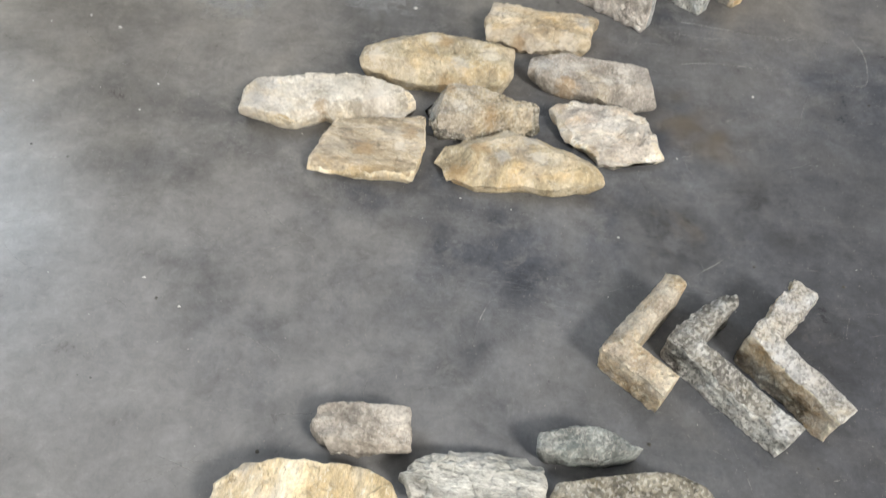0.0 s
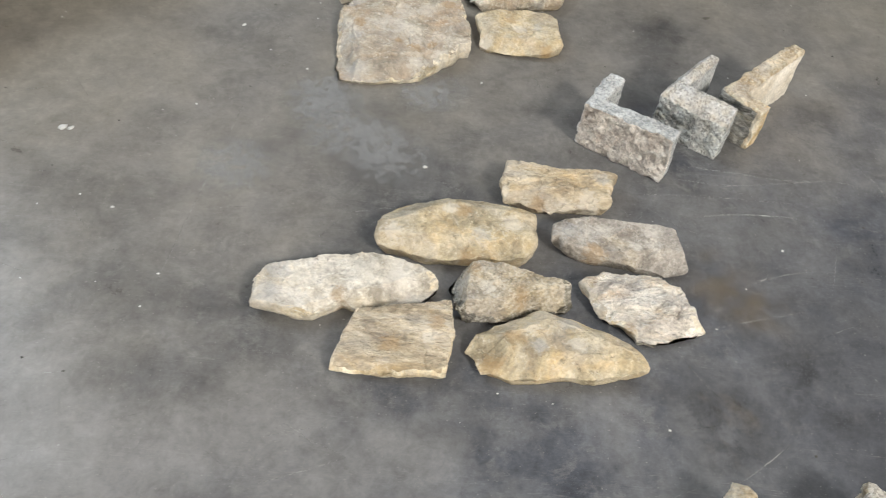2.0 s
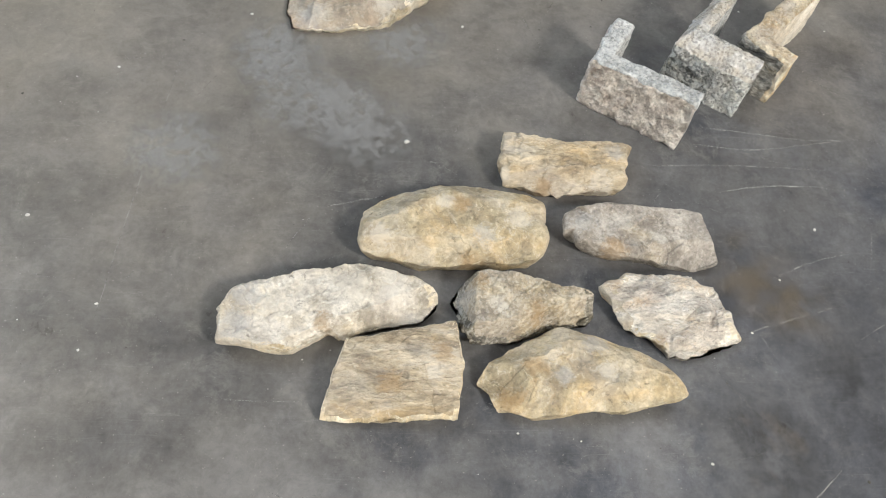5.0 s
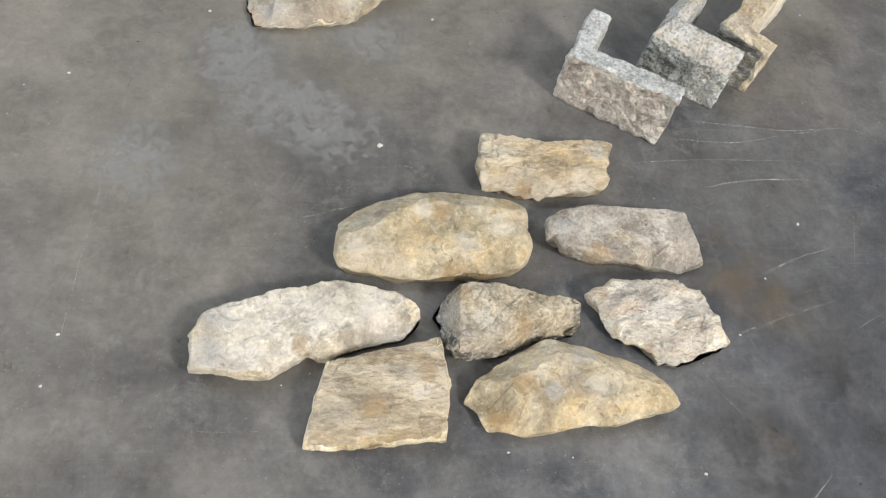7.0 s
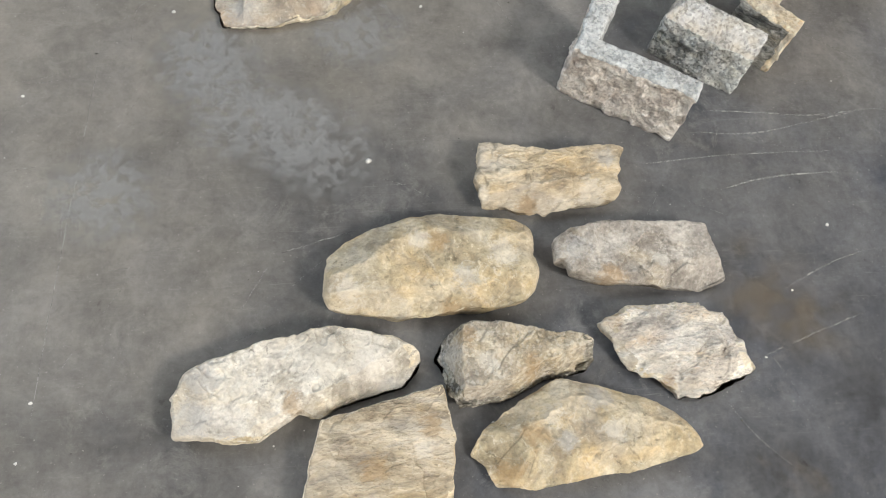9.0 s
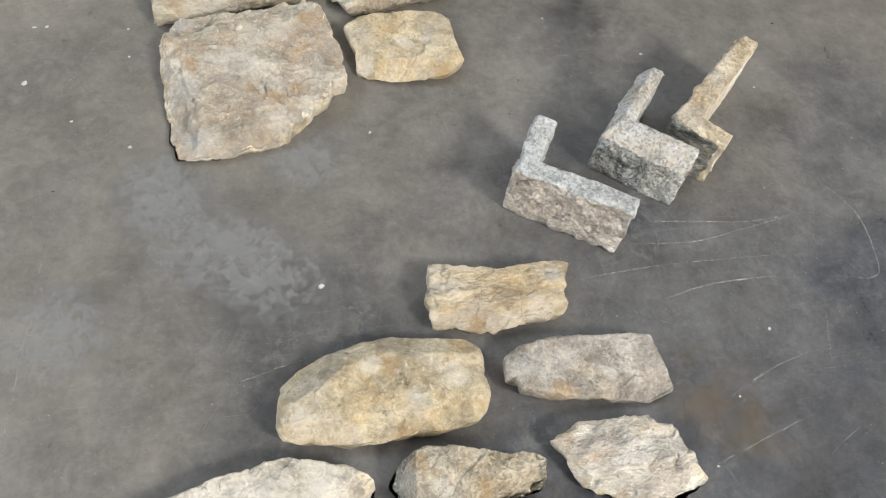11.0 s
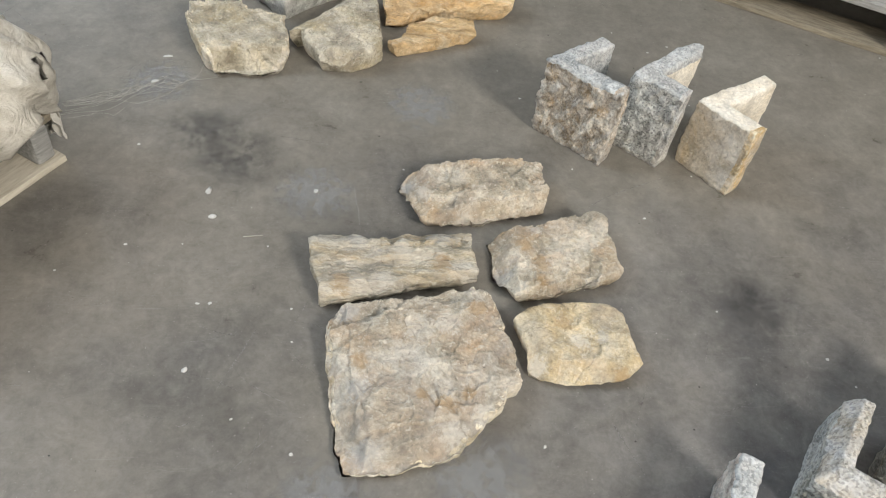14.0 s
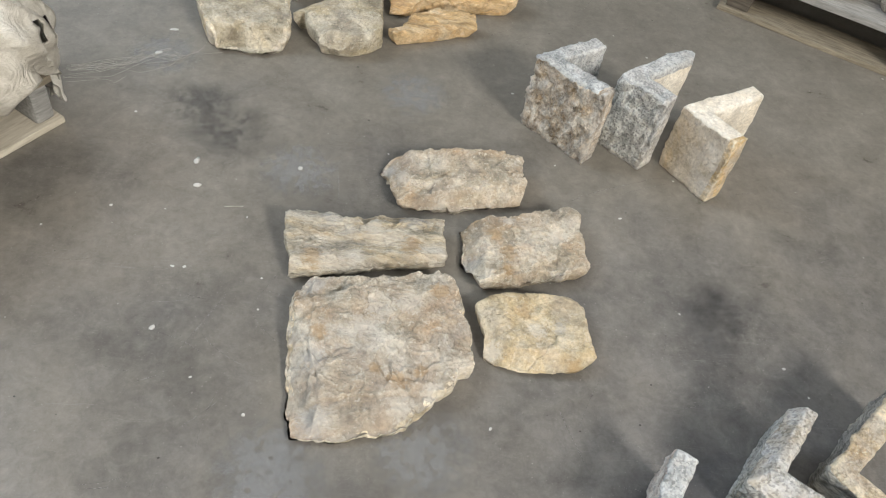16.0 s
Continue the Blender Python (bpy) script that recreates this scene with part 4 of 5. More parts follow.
# ---- flat stones past the far arrangement ----
G4 = "flat stones in the last arrangement"
stone("flat_stone", (-0.519, 3.432), 0.07, [(-12.5, 5.6), (-12.4, 10.8), (-5.0, 11.0), (1.1, 10.4), (2.9, 8.3), (11.8, 6.2), (13.2, -4.6), (13.4, -7.1), (12.0, -9.3), (8.0, -12.3), (-3.5, -11.8), (-6.7, -9.5), (-9.3, -4.1), (-13.0, 6.3)],
      olive_buff, "thick buff block stone with a flaking front edge", G4, 0.006, 0.003, 0.003, [(0.1, -1, 8.4, 2.2)], [(0.05, -1, 7.6, 0.6)], seed=31, flakes=2, soft=1, side=cream_broken, chips=1.2)
stone("flat_stone", (-0.246, 3.479), 0.06, [(-14.5, -3.0), (-7.9, 4.1), (-2.1, 10.8), (0.8, 16.7), (7.1, 19.9), (8.6, 12.3), (8.8, 3.5), (9.6, -6.2), (8.8, -7.5), (6.6, -11.2), (-0.7, -14.1), (-5.9, -13.5), (-8.4, -9.1), (-11.3, -2.2)],
      olive_buff, "kite-shaped grey brown stone", G4, 0.01, 0.002, 0.005, [(0.1, -1, 11, 1.0), (-0.75, 0.66, 5.5, 0.4)], seed=32, flakes=1, chips=1.1)
stone("flat_stone", (-0.008, 3.501), 0.045, [(-9.9, -4.3), (-6.8, 3.2), (-0.4, 6.1), (6.0, 6.4), (10.8, 5.6), (11.1, 1.3), (10.3, 0.6), (6.2, 0.1), (1.3, -2.9), (-5.0, -5.3), (-11.2, -7.4), (-12.8, -5.4)],
      orange_stone, "small pointed orange buff stone", G4, 0.008, 0.003, 0.005, [(0.4, -0.92, 1.5, 0.8)], seed=33, flakes=2, soft=1, chips=1.0)
stone("flat_stone", (0.016, 3.661), 0.07, [(-17.3, 8.4), (-12.6, 10.9), (13.0, 13.3), (19.9, 2.7), (20.7, -2.0), (17.9, -2.7), (9.3, -4.0), (-7.3, -6.3), (-12.2, -9.9), (-15.4, -10.3), (-16.2, -0.8)],
      orange_stone, "long orange buff stone with ragged ends", G4, 0.008, 0.004, 0.005, [(0.1, -1, 3.2, 1.2)], [(0.1, -1, 0.5, 0.5)], seed=34, flakes=2, soft=1, chips=1.2)
stone("flat_stone", (-0.376, 3.671), 0.06, [(-12.5, -0.2), (-3.0, 6.8), (13.3, 7.8), (14.4, 3.4), (8.7, 1.0), (-3.0, -10.3), (-5.9, -6.8), (-12.5, -1.8)],
      silver_grey, "pale grey angular stone", G4, 0.008, 0.002, 0.004, seed=35, flakes=1, chips=1.0)

# ---- standing corner stones ----
K = "corner stones beside the middle arrangement"
corner_stone((0.333, 2.131), (6.6, 11.8), (18.2, -11.2), 0.038, (0.115, 0.115, 0.125), granite_pink, "pink grey granite corner stone standing on end", K, 1, 0.004, 0.003, top=granite_sawn)
corner_stone((0.513, 2.209), (11.3, 14.0), (13.6, -9.8), 0.042, (0.13, 0.13, 0.125), granite_blue, "blue grey speckled granite corner stone standing on end", K, 2, 0.003, 0.004, 0.03, top=granite_mix, inside=granite_sawn)
corner_stone((0.656, 2.234), (19.3, 18.4), (7.5, -7.6), 0.04, (0.13, 0.112, 0.108), granite_band, "golden granite corner stone with a pale sawn inner face", K, 3, 0.004, 0.003, top=granite_gold, inside=cream_stone, end=rusty_edge)
L = "corner stones beside the far arrangement"
corner_stone((0.208, 3.172), (15.5, 10.2), (14.2, -13.6), 0.045, (0.195, 0.2, 0.205), granite_brown, "brown split-faced granite corner stone standing on end", L, 4, 0.006, 0.004, top=granite_sawn, end=granite_brown)
corner_stone((0.398, 3.128), (18.2, 13.6), (9.6, -9.0), 0.048, (0.21, 0.21, 0.205), granite_slate, "dark blue speckled granite corner stone with a pale top", L, 5, 0.004, 0.004, top=granite_sawn, inside=cream_stone, end=granite_mix, tip=0.22)
corner_stone((0.548, 3.076), (18.3, 9.0), (9.2, -12.6), 0.045, (0.19, 0.18, 0.185), buff_face, "cream sandstone corner stone with a rusty edge", L, 6, 0.003, 0.003, top=cream_stone, inside=cream_stone, end=rusty_edge)
M = "corner stones where the walk begins"
corner_stone((0.421, 1.141), (10.8, 15.5), (9.6, -6.6), 0.036, (0.075, 0.075, 0.07), granite_gold, "golden tan granite corner stone standing on end", M, 7, 0.003, 0.003, 0.012)
corner_stone((0.526, 1.180), (9.7, 10.4), (17.3, -15.2), 0.034, (0.065, 0.065, 0.062), granite_slate, "dark speckled granite corner stone with a long leg", M, 8, 0.004, 0.004, 0.01, top=granite_dark, inside=granite_dark, tip=0.12)
corner_stone((0.647, 1.193), (9.5, 11.8), (12.6, -12.6), 0.04, (0.075, 0.075, 0.07), granite_gold, "tan and blue speckled granite corner stone", M, 9, 0.004, 0.004, top=granite_mix, inside=granite_mix)

# ---- pallet with stones, at the right ----
def pallet_frame(at, turn, label):
    ob = new("pallet")
    ob.matrix_world = pose(at[0], at[1], 0, 0, 0, turn)
    return tagged(ob, label, "pallet")


pr = pallet_frame((0.869, 3.829), -29.5, "weathered wooden pallet loaded with rough stones")
for i, y0 in enumerate((0.0, 0.45, 0.88)):
    link_bm("bottom_board", box_bm(0, 1.15, y0, y0 + 0.125, 0, 0.017, 0.002, 3 + i, 0.003, 8), old_wood, pr)
for i, x0 in enumerate((0.02, 0.54, 1.09)):
    link_bm("stringer", box_bm(x0, x0 + 0.07, 0.012, 1.0, 0.018, 0.117, 0.003, 5 + i, 0.003, 6), shaded_wood, pr)
for i in range(7):
    link_bm("deck_board", box_bm(-0.01, 1.16, 0.0 + i * 0.142, 0.118 + i * 0.142, 0.119, 0.139, 0.002, 9 + i, 0.003, 8), grey_wood, pr)
rng = random.Random(5)
mr = pr.matrix_world
rubble = [silver_grey, tan_warm, grey_brown, tan_pale, rust_block]
for i in range(26):
    row, colm = divmod(i, 6)
    lx, ly = 0.12 + colm * 0.19 + rng.uniform(-0.02, 0.02), 0.095 + row * 0.19 + rng.uniform(-0.02, 0.02)
    p = mr @ Vector((lx, ly, 0.141))
    k = rng.randint(7, 9)
    pts = [(math.cos(-6.2832 * j / k) * rng.uniform(6.5, 9.5), math.sin(-6.2832 * j / k) * rng.uniform(5.5, 9)) for j in range(k)]
    stone("rough_stone", (p.x, p.y), rng.uniform(0.04, 0.11), pts, rubble[i % 5], "rough broken stone heaped on the pallet", "stones heaped on the pallet", 0.012, 0.004, 0.01,
          [(rng.uniform(-1, 1), rng.uniform(-1, 0), 2.5, rng.uniform(0.3, 0.9))], seed=60 + i, fine=False, z=0.141, turn=rng.uniform(0, 360))

# ---- wrapped pallet, at the left ----
pl = pallet_frame((-0.824, 2.992), -123.4, "weathered wooden pallet under a torn bulk bag")
for i, y0 in enumerate((0.0, 0.45, 0.9)):
    link_bm("bottom_board", box_bm(0, 1.1, -y0 - 0.1, -y0, 0, 0.016, 0.002, 13 + i, 0.003, 8), pale_wood, pl)
for i, x0 in enumerate((0.012, 0.53, 1.04)):
    link_bm("stringer", box_bm(x0, x0 + 0.045, -1.0, -0.012, 0.017, 0.105, 0.01, 15 + i, 0.004, 6), grey_wood, pl)
for i in range(7):
    link_bm("deck_board", box_bm(0.0, 1.1, -0.11 - i * 0.148, -0.005 - i * 0.148, 0.107, 0.125, 0.002, 19 + i, 0.003, 8), old_wood, pl)


def torn_bag():
    """Cloth draped over the pallet's corner: rows run round its edge, columns from the ragged hem up over the load."""
    ns, nv = 150, 46
    verts, faces = [], []
    for i in range(ns + 1):
        s = -0.95 + 1.9 * i / ns
        for j in range(nv + 1):
            v = j / nv
            # along the front (s < 0) or the right-hand side (s > 0), rounded at the corner
            rad = 0.09
            if s < -rad:
                base, nrm = Vector((-s, 0.0)), Vector((0, 1))
            elif s > rad:
                base, nrm = Vector((0.0, -s)), Vector((-1, 0))
            else:
                a = (s + rad) / (2 * rad) * math.pi / 2
                base, nrm = Vector((rad - rad * math.sin(a), -rad + rad * math.cos(a))), Vector((-math.sin(a), math.cos(a)))
            q = Vector((s * 9, v * 2.0, 0.3))
            hem = (0.13 if s < 0.02 else 0.06) + 0.014 * noise.noise(Vector((s * 14, 1, 0))) + 0.012 * noise.noise(Vector((s * 50, 2, 0)))
            hem += 0.035 * math.exp(-((s + 0.07) / 0.05) ** 4)
            fold = 1 - 2 * abs(noise.noise(Vector((s * 11 + v * 2.2, v * 1.3 - s * 2, 7)))) ** 0.6 + 0.5 * math.sin(s * 55 + v * 6 + 4 * noise.noise(q))
            if v < 0.6:
                f = v / 0.6
                z = hem + (0.31 - hem) * f
                out = 0.03 + 0.022 * math.sin(math.pi * f) - 0.05 * f ** 3 + 0.03 * fold * (1 - f * 0.4)
            else:
                f = (v - 0.6) / 0.4
                z = 0.31 + 0.2 * math.sin(f * 1.3)
                out = -0.02 - 0.45 * f + 0.02 * fold * (1 - f)
            out += 0.035 * noise.noise(q * 1.3) + 0.014 * noise.noise(Vector((s * 30, v * 9, 1)))
            z += 0.025 * noise.noise(Vector((s * 7, v * 6, 4))) * min(1, v * 3)
            p = base + nrm * out
            verts.append((p.x, p.y, z))
    for i in range(ns):
        for j in range(nv):
            s, v = -0.95 + 1.9 * i / ns, j / nv
            # torn slits near the corner
            if 0.0 < s < 0.035 and 0.26 < v < 0.42 and abs(s - 0.017 - (v - 0.34) * 0.06) < 0.009:
                continue
            if -0.04 < s < -0.01 and 0.3 < v < 0.46 and abs(s + 0.026 - (v - 0.38) * 0.05) < 0.008:
                continue
            a = i * (nv + 1) + j
            faces.append((a, a + nv + 1, a + nv + 2, a + 1))
    me = mesh_of("bulk_bag", verts, faces, bag_cloth)
    ob = new("bulk_bag", me)
    ob.matrix_world = pl.matrix_world.copy()
    so = ob.modifiers.new("cloth_thickness", "SOLIDIFY")
    so.thickness = 0.002
    return tagged(ob, "torn dusty white woven bulk bag draped over a pallet", "bulk bag")


bag = torn_bag()


def bag_flap(name, label, across, down, at, out_by):
    """A torn strip of the bag's cloth that hangs loose: rows go down from where it is torn."""
    verts, faces = [], []
    n, m = 22, 26
    for i in range(n + 1):
        for j in range(m + 1):
            u, v = i / n, j / m
            x = across[0] + (across[1] - across[0]) * u
            z = down[0] + (down[1] - down[0]) * v
            fray = 0.012 * noise.noise(Vector((u * 9, v * 2, at[0] * 31))) * v
            wave = 0.014 * noise.noise(Vector((u * 4, v * 3, at[1] * 17))) + 0.006 * math.sin(u * 11 + v * 3)
            verts.append((at[0] + x * at[2], at[1] + x * at[3], z + fray))
            w = verts[-1]
            verts[-1] = (w[0] - at[3] * (out_by * (0.6 + 0.5 * v) + wave), w[1] + at[2] * (out_by * (0.6 + 0.5 * v) + wave), w[2])
    for i in range(n):
        for j in range(m):
            a = i * (m + 1) + j
            faces.append((a, a + m + 1, a + m + 2, a + 1))
    ob = new(name, mesh_of(name, verts, faces, bag_cloth))
    ob.parent = bag
    ob["label"] = label
    so = ob.modifiers.new("cloth_thickness", "SOLIDIFY")
    so.thickness = 0.002
    return ob


# direction pairs: along the cloth's edge in the pallet's own plan
bag_flap("torn_flap", "ragged white torn strip", (0.0, 0.045), (0.17, 0.045), (-0.004, -0.005, 0.0, -1.0), -0.012)
bag_flap("torn_flap", "loose flap of cloth", (0.015, 0.1), (0.27, 0.12), (-0.01, -0.02, 0.0, -1.0), -0.035)


def strand(points, r):
    """A thin loose fibre along a smooth bend."""
    cu = bpy.data.curves.new("loose_fibre", "CURVE")
    cu.dimensions, cu.bevel_depth, cu.bevel_resolution, cu.resolution_u = "3D", r, 1, 6
    sp = cu.splines.new("NURBS")
    sp.points.add(len(points) - 1)
    for p, co in zip(sp.points, points):
        p.co = (*co, 1)
    sp.use_endpoint_u, sp.order_u = True, 3
    cu.materials.append(straw)
    ob = new("loose_fibre", cu)
    return tagged(ob, "pale frayed fibre from the torn bag on the floor", "fibre", "fibres from the torn bag")


fr = random.Random(11)
for i in range(14):
    x0, y0 = -0.865 + fr.uniform(0, 0.02), 3.12 + fr.uniform(-0.03, 0.04)
    n = fr.randint(7, 11)
    reach = fr.uniform(0.1, 0.28) if i > 4 else fr.uniform(0.24, 0.36)
    pts = []
    for j in range(n):
        f = j / (n - 1)
        pts.append((x0 + reach * f * 0.8 + fr.uniform(-0.035, 0.035) * f, y0 + reach * f * 0.6 + fr.uniform(-0.04, 0.04) * f, 0.0012 + 0.03 * (1 - f) ** 2 + fr.uniform(0, 0.003)))
    strand(pts, 0.0003)

# ---- what lies on the floor ----
def chip(x, y, r, mat, name, label, category, seed, flat=0.2, stretch=1.0, turn=0.0):
    bm = bmesh.new()
    bmesh.ops.create_icosphere(bm, subdivisions=2, radius=r)
    for v in bm.verts:
        v.co += noise.noise_vector(v.co * (1.2 / r) + Vector((seed, seed * 2.1, 0))) * r * 0.55
        v.co.x *= stretch
        v.co.z *= flat
    low = min(v.co.z for v in bm.verts)
    for v in bm.verts:
        v.co.z = max(0.0, v.co.z - low * 0.4)
    ob = link_bm(name, bm, mat, smooth=True)
    ob.matrix_world = pose(x, y, 0.0005, 0, 0, turn)
    return tagged(ob, label, category, "crumbs on the floor")


CHIPS = [
    (-0.522, 2.914, 0.008, 2.0, 80), (-0.506, 2.840, 0.008, 1.3, 10), (-0.660, 2.759, 0.004, 1.2, 0), (-0.506, 2.471, 0.006, 1.4, 80), (-0.313, 2.310, 0.004, 1.2, 40),
    (0.426, 2.869, 0.004, 1.4, 20), (0.197, 3.280, 0.004, 1.0, 0), (-0.299, 2.923, 0.006, 1.6, 60), (-0.504, 2.616, 0.0035, 1.4, 0), (-0.482, 2.617, 0.004, 1.3, 30),
    (0.001, 2.000, 0.006, 1.1, 0), (-0.611, 1.798, 0.004, 1.3, 30), (-0.696, 3.281, 0.008, 1.4, 20), (0.709, 2.499, 0.004, 1.2, 0), (0.114, 2.319, 0.003, 1.5, 60),
    (-0.681, 3.383, 0.007, 2.2, 10), (0.741, 2.437, 0.003, 1.3, 0), (-0.690, 3.053, 0.004, 1.2, 0), (-0.416, 2.375, 0.003, 1.2, 30), (-0.775, 2.690, 0.003, 1.2, 0), (-0.326, 2.531, 0.003, 1.0, 0), (0.463, 1.411, 0.003, 1.2, 0),
    (-0.797, 2.019, 0.011, 1.3, 40), (-0.780, 2.018, 0.007, 1.5, 70), (-1.02, 2.52, 0.004, 1.2, 0), (-0.96, 2.43, 0.003, 1.3, 20),
]
for i, (x, y, r, st, tu) in enumerate(CHIPS):
    chip(x, y, r * 0.75, chip_white, "paint_chip", "white crumb of plaster or paint on the concrete", "crumb", 3 + i, 0.15, st, tu)


def grit(count, mat, name, label, lo, hi, seed):
    rg = random.Random(seed)
    verts, faces = [], []
    for _ in range(count):
        x, y = rg.uniform(-1.3, 1.4), rg.uniform(0.7, 4.2)
        r = lo + (hi - lo) * rg.random() ** 3
        k, b = rg.randint(4, 6), len(verts)
        for j in range(k):
            a = 6.2832 * j / k
            verts.append((x + math.cos(a) * r * rg.uniform(0.6, 1.5), y + math.sin(a) * r * rg.uniform(0.6, 1.2), 0.0004))
        verts.append((x, y, r * 0.5))
        faces += [(b + j, b + (j + 1) % k, b + k) for j in range(k)]
    ob = new(name, mesh_of(name, verts, faces, mat, False))
    return tagged(ob, label, "grit", kind="stuff")


grit(240, chip_white, "pale_grit", "scattered pale stone grit on the concrete", 0.0008, 0.0035, 1)
grit(200, dirt_dark, "dark_grit", "scattered dark grit on the concrete", 0.0008, 0.004, 2)


def ribbon(points, width, seed):
    """A thin scratch lying on the floor, along a smooth bend through a few places."""
    verts, faces = [], []
    P = [Vector((x, y, 0)) for x, y in points]
    n = 60
    line = []
    for i in range(n + 1):
        f = i / n * (len(P) - 1)
        k = min(int(f), len(P) - 2)
        a, b, c, d = P[max(k - 1, 0)], P[k], P[k + 1], P[min(k + 2, len(P) - 1)]
        t = f - k
        line.append(0.5 * ((2 * b) + (c - a) * t + (2 * a - 5 * b + 4 * c - d) * t * t + (3 * b - a - 3 * c + d) * t ** 3))
    for i, p in enumerate(line):
        t = (line[min(i + 1, n)] - line[max(i - 1, 0)]).normalized()
        w = width * (0.5 + 0.7 * abs(noise.noise(Vector((i * 0.21, seed, 0))))) * min(1, 6 * min(i, n - i) / n + 0.15)
        j = noise.noise(Vector((i * 0.3, seed * 3.1, 1))) * 0.0015
        s = Vector((-t.y, t.x, 0))
        z = 0.0006 + seed * 0.00002
        verts += [p + s * (w + j) + Vector((0, 0, z)), p - s * (w - j) + Vector((0, 0, z))]
    for i in range(n):
        faces.append((2 * i, 2 * i + 1, 2 * i + 3, 2 * i + 2))
    ob = new("floor_scratch", mesh_of("floor_scratch", verts, faces, scratch))
    return tagged(ob, "pale chalky scratch in the concrete", "scratch", "scratches in the floor", "structure")


SCRATCHES = [
    ([(0.447, 1.975), (0.611, 1.989), (0.813, 1.991)], 0.0011), ([(0.577, 2.083), (0.702, 2.073), (0.795, 2.066), (0.920, 2.076), (0.970, 2.061)], 0.0016),
    ([(0.555, 2.038), (0.668, 2.031), (0.792, 2.054), (0.875, 2.070)], 0.0013), ([(-0.429, 2.200), (-0.446, 1.946), (-0.457, 1.795), (-0.468, 1.617)], 0.0009),
    ([(-0.138, 1.844), (-0.088, 1.859), (-0.032, 1.875)], 0.0012), ([(0.640, 1.739), (0.714, 1.773), (0.805, 1.802)], 0.0013), ([(0.552, 1.626), (0.658, 1.661), (0.774, 1.697)], 0.001),
    ([(0.983, 2.138), (1.022, 2.056), (1.012, 1.951), (0.985, 1.928), (0.952, 1.934)], 0.0016), ([(0.568, 1.328), (0.619, 1.367), (0.667, 1.406)], 0.0012),
    ([(0.242, 2.366), (0.261, 2.313), (0.280, 2.262)], 0.001), ([(0.302, 2.898), (0.377, 2.946), (0.545, 3.020)], 0.001), ([(0.583, 1.922), (0.677, 1.943), (0.805, 1.949)], 0.0025),
    ([(-0.124, 1.789), (-0.079, 1.827)], 0.0009), ([(-0.197, 1.757), (-0.160, 1.820)], 0.0009), ([(-0.223, 2.970), (-0.210, 2.886), (-0.204, 2.823)], 0.0009),
]
for i, (pts, w) in enumerate(SCRATCHES):
    ribbon(pts, w, i + 1)


def smudge(x, y, r, mat, name, label, k):
    """A thin film on the concrete, worn to nothing at its ragged rim."""
    verts = [(math.cos(6.2832 * i / 24) * r, math.sin(6.2832 * i / 24) * r, 0) for i in range(24)]
    ob = new(name, mesh_of(name, verts, [tuple(range(24))], mat, False))
    ob.location = (x, y, 0.0002 + 0.00002 * k)
    return tagged(ob, label, "stain", "stains on the floor", "structure")


rusty = film_mat("rusty_floor_stain", (0.19, 0.145, 0.085), 0.3, 18, 9.0)
dusty = film_mat("scuffed_dust_film", (0.27, 0.275, 0.28), 0.5, 52, 9.5, 0.25)
grimy = film_mat("dark_grime_film", (0.035, 0.036, 0.04), 0.4, 14, 8.0)
for k, (x, y, r) in enumerate([(0.597, 1.752, 0.112), (0.66, 1.70, 0.112)]):
    smudge(x, y, r, rusty, "rust_stain", "faint rusty brown stain on the concrete", k)
for k, (x, y, r) in enumerate([(-0.249, 2.184, 0.106), (-0.204, 2.091, 0.106), (-0.070, 2.020, 0.106), (-0.403, 1.953, 0.106), (-0.005, 2.272, 0.106), (-0.058, 3.234, 0.106), (-0.682, 3.281, 0.106), (-0.260, 2.215, 0.106), (-0.13, 2.07, 0.106), (-0.3, 2.92, 0.106)]):
    smudge(x, y, r, dusty, "dust_smudge", "pale scuffed dusty patch on the concrete", 4 + k)
for k, (x, y, r) in enumerate([(-0.460, 3.016, 0.126), (-0.561, 3.100, 0.126), (0.62, 2.62, 0.126), (0.55, 1.42, 0.126), (0.75, 1.52, 0.126)]):
    smudge(x, y, r, grimy, "grime_patch", "dark grimy patch on the concrete", 18 + k)
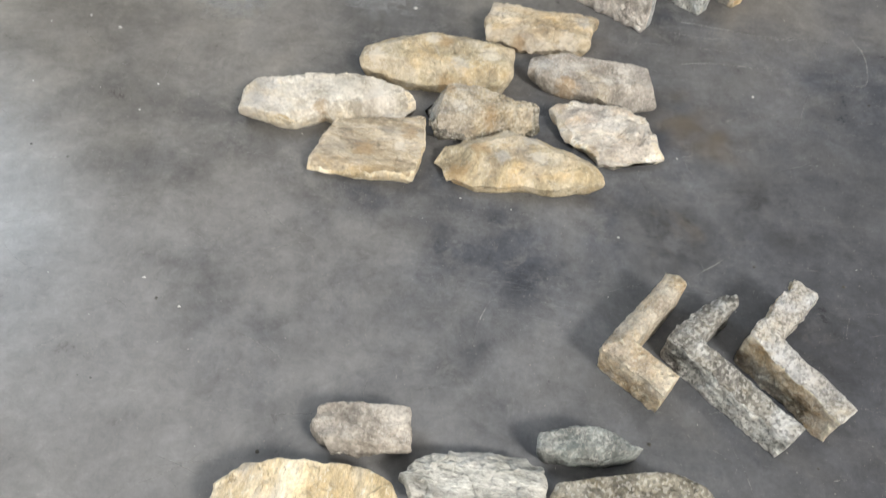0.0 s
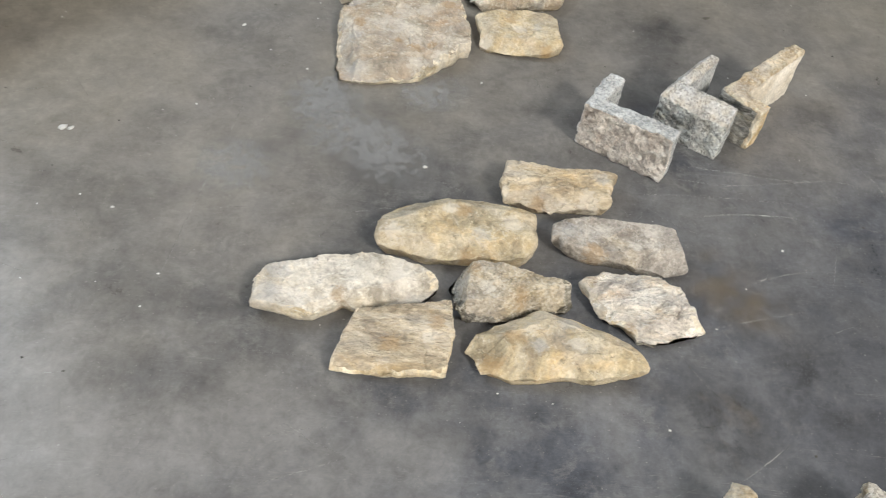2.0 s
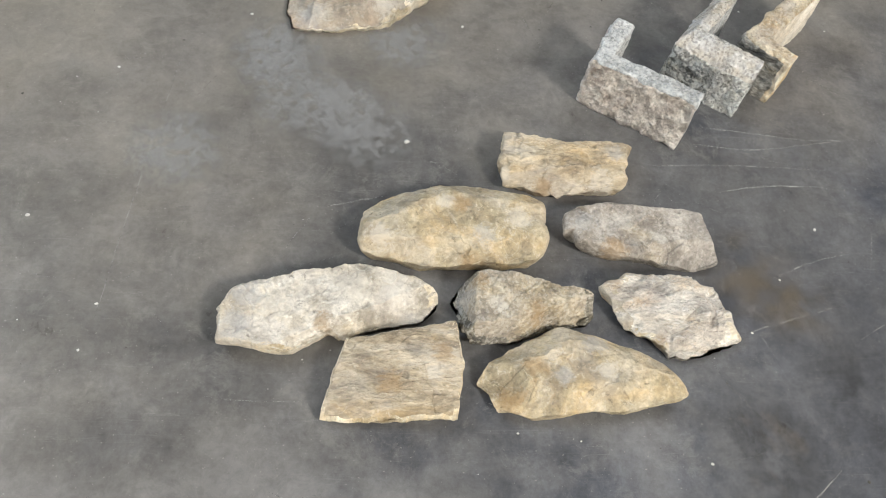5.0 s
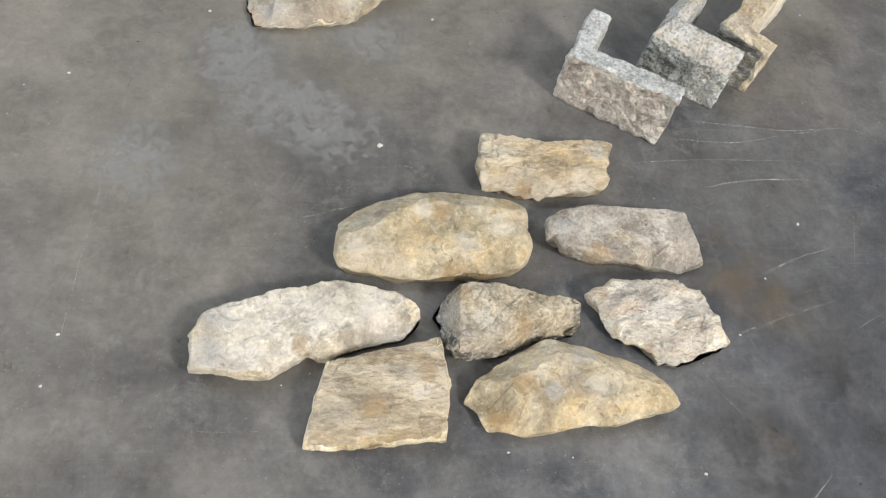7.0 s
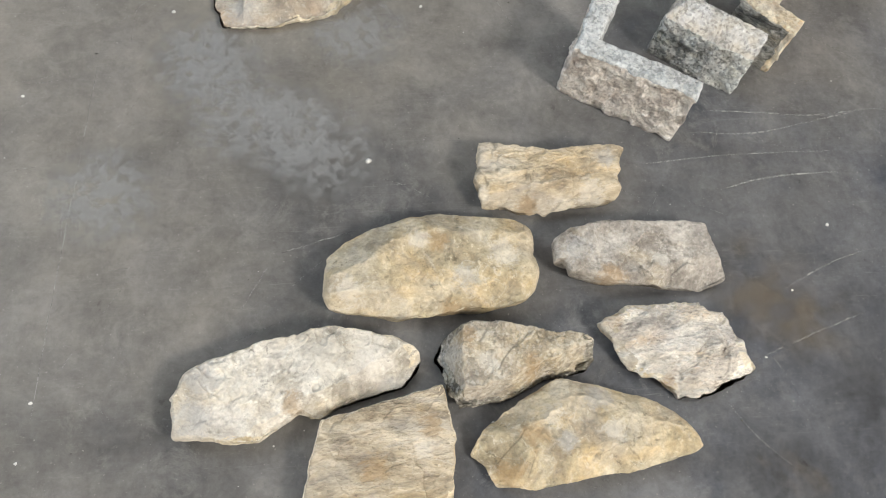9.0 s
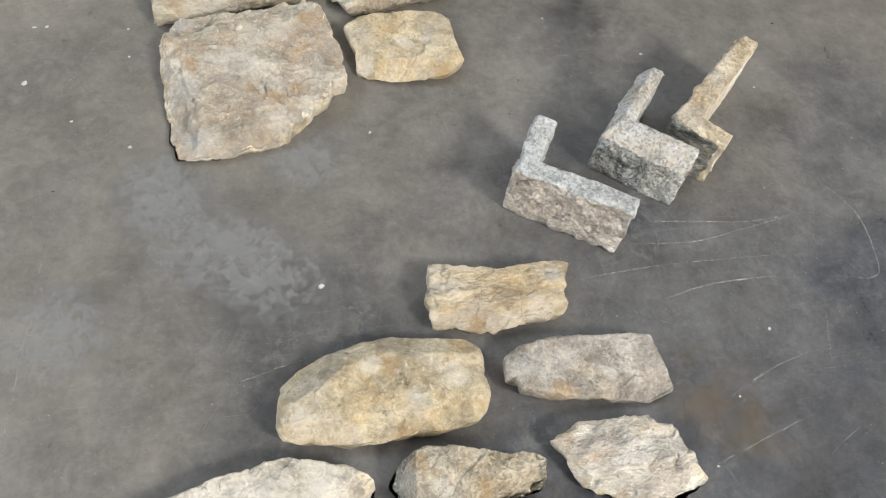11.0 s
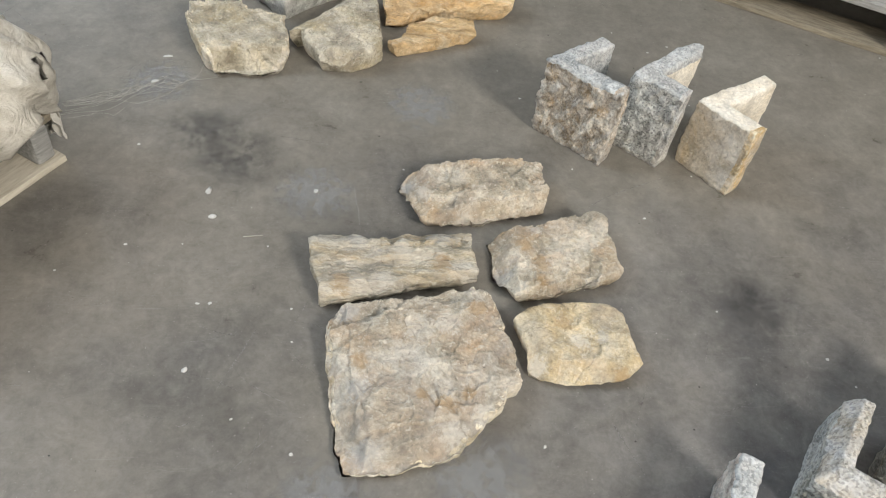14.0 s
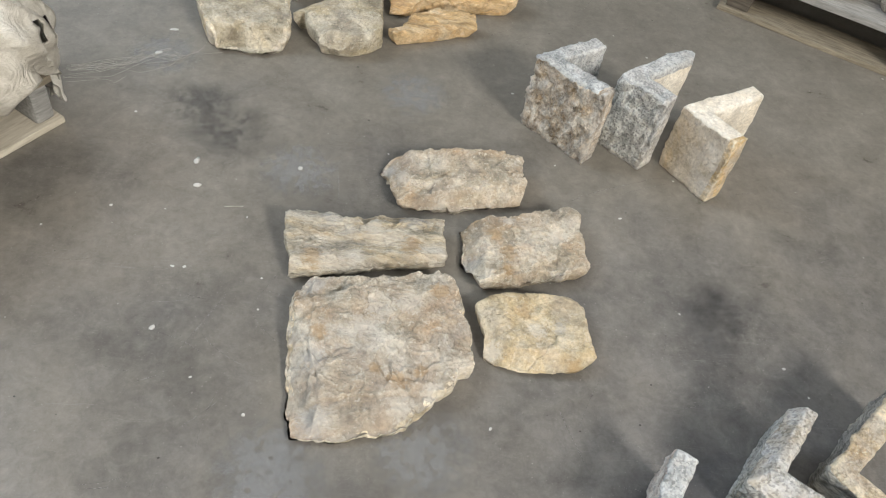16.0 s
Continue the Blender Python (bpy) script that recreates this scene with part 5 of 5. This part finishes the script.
lath = link_bm("wooden_lath", box_bm(-0.62, 0.0, -0.007, 0.007, 0, 0.018, 0.002, 4, 0.0015, 10), lath_wood)
lath.matrix_world = pose(-1.092, 2.335, 0, 0, 0, 53.5)
tagged(lath, "pale yellow sawn wooden lath lying on the concrete beside a pallet", "lath")
stone("small_stone", (-1.212, 2.452), 0.026, [(-2.2, -1.0), (-2.0, 1.2), (-0.4, 2.0), (1.6, 1.4), (2.2, -0.4), (0.8, -1.8), (-1.2, -1.8)], grey_brown,
      "small grey brown pebble lying beside the pallet", "", 0.008, 0.002, 0.003, seed=71, fine=False)
twig = link_bm("straw", box_bm(-0.019, 0.019, -0.0008, 0.0008, 0, 0.0015, 0.0003), straw)
twig.matrix_world = pose(-0.419, 2.788, 0.0006, 0, 0, 8)
tagged(twig, "short pale straw lying on the concrete", "straw")


def scuff_field(count, seed):
    """Many faint hairline scuffs, each a thin tapering sliver on the concrete."""
    rg = random.Random(seed)
    verts, faces = [], []
    for _ in range(count):
        x, y = rg.uniform(-1.1, 1.2), rg.uniform(0.8, 3.9)
        a = rg.gauss(0.15, 0.5) if rg.random() < 0.7 else rg.uniform(0, 3.14)
        length, w, bend = rg.uniform(0.02, 0.16), rg.uniform(0.0002, 0.0006), rg.uniform(-0.3, 0.3)
        b, n = len(verts), 8
        for i in range(n + 1):
            f = i / n
            aa = a + bend * (f - 0.5)
            px, py = x + math.cos(aa) * length * (f - 0.5), y + math.sin(aa) * length * (f - 0.5)
            ww = w * math.sin(math.pi * (0.08 + 0.84 * f))
            verts += [(px - math.sin(aa) * ww, py + math.cos(aa) * ww, 0.00012), (px + math.sin(aa) * ww, py - math.cos(aa) * ww, 0.00012)]
        faces += [(b + 2 * i, b + 2 * i + 1, b + 2 * i + 3, b + 2 * i + 2) for i in range(n)]
    ob = new("floor_scuffs", mesh_of("floor_scuffs", verts, faces, scratch))
    return tagged(ob, "faint pale hairline scuffs across the concrete", "scuffs", kind="stuff")


scuff_field(260, 8)
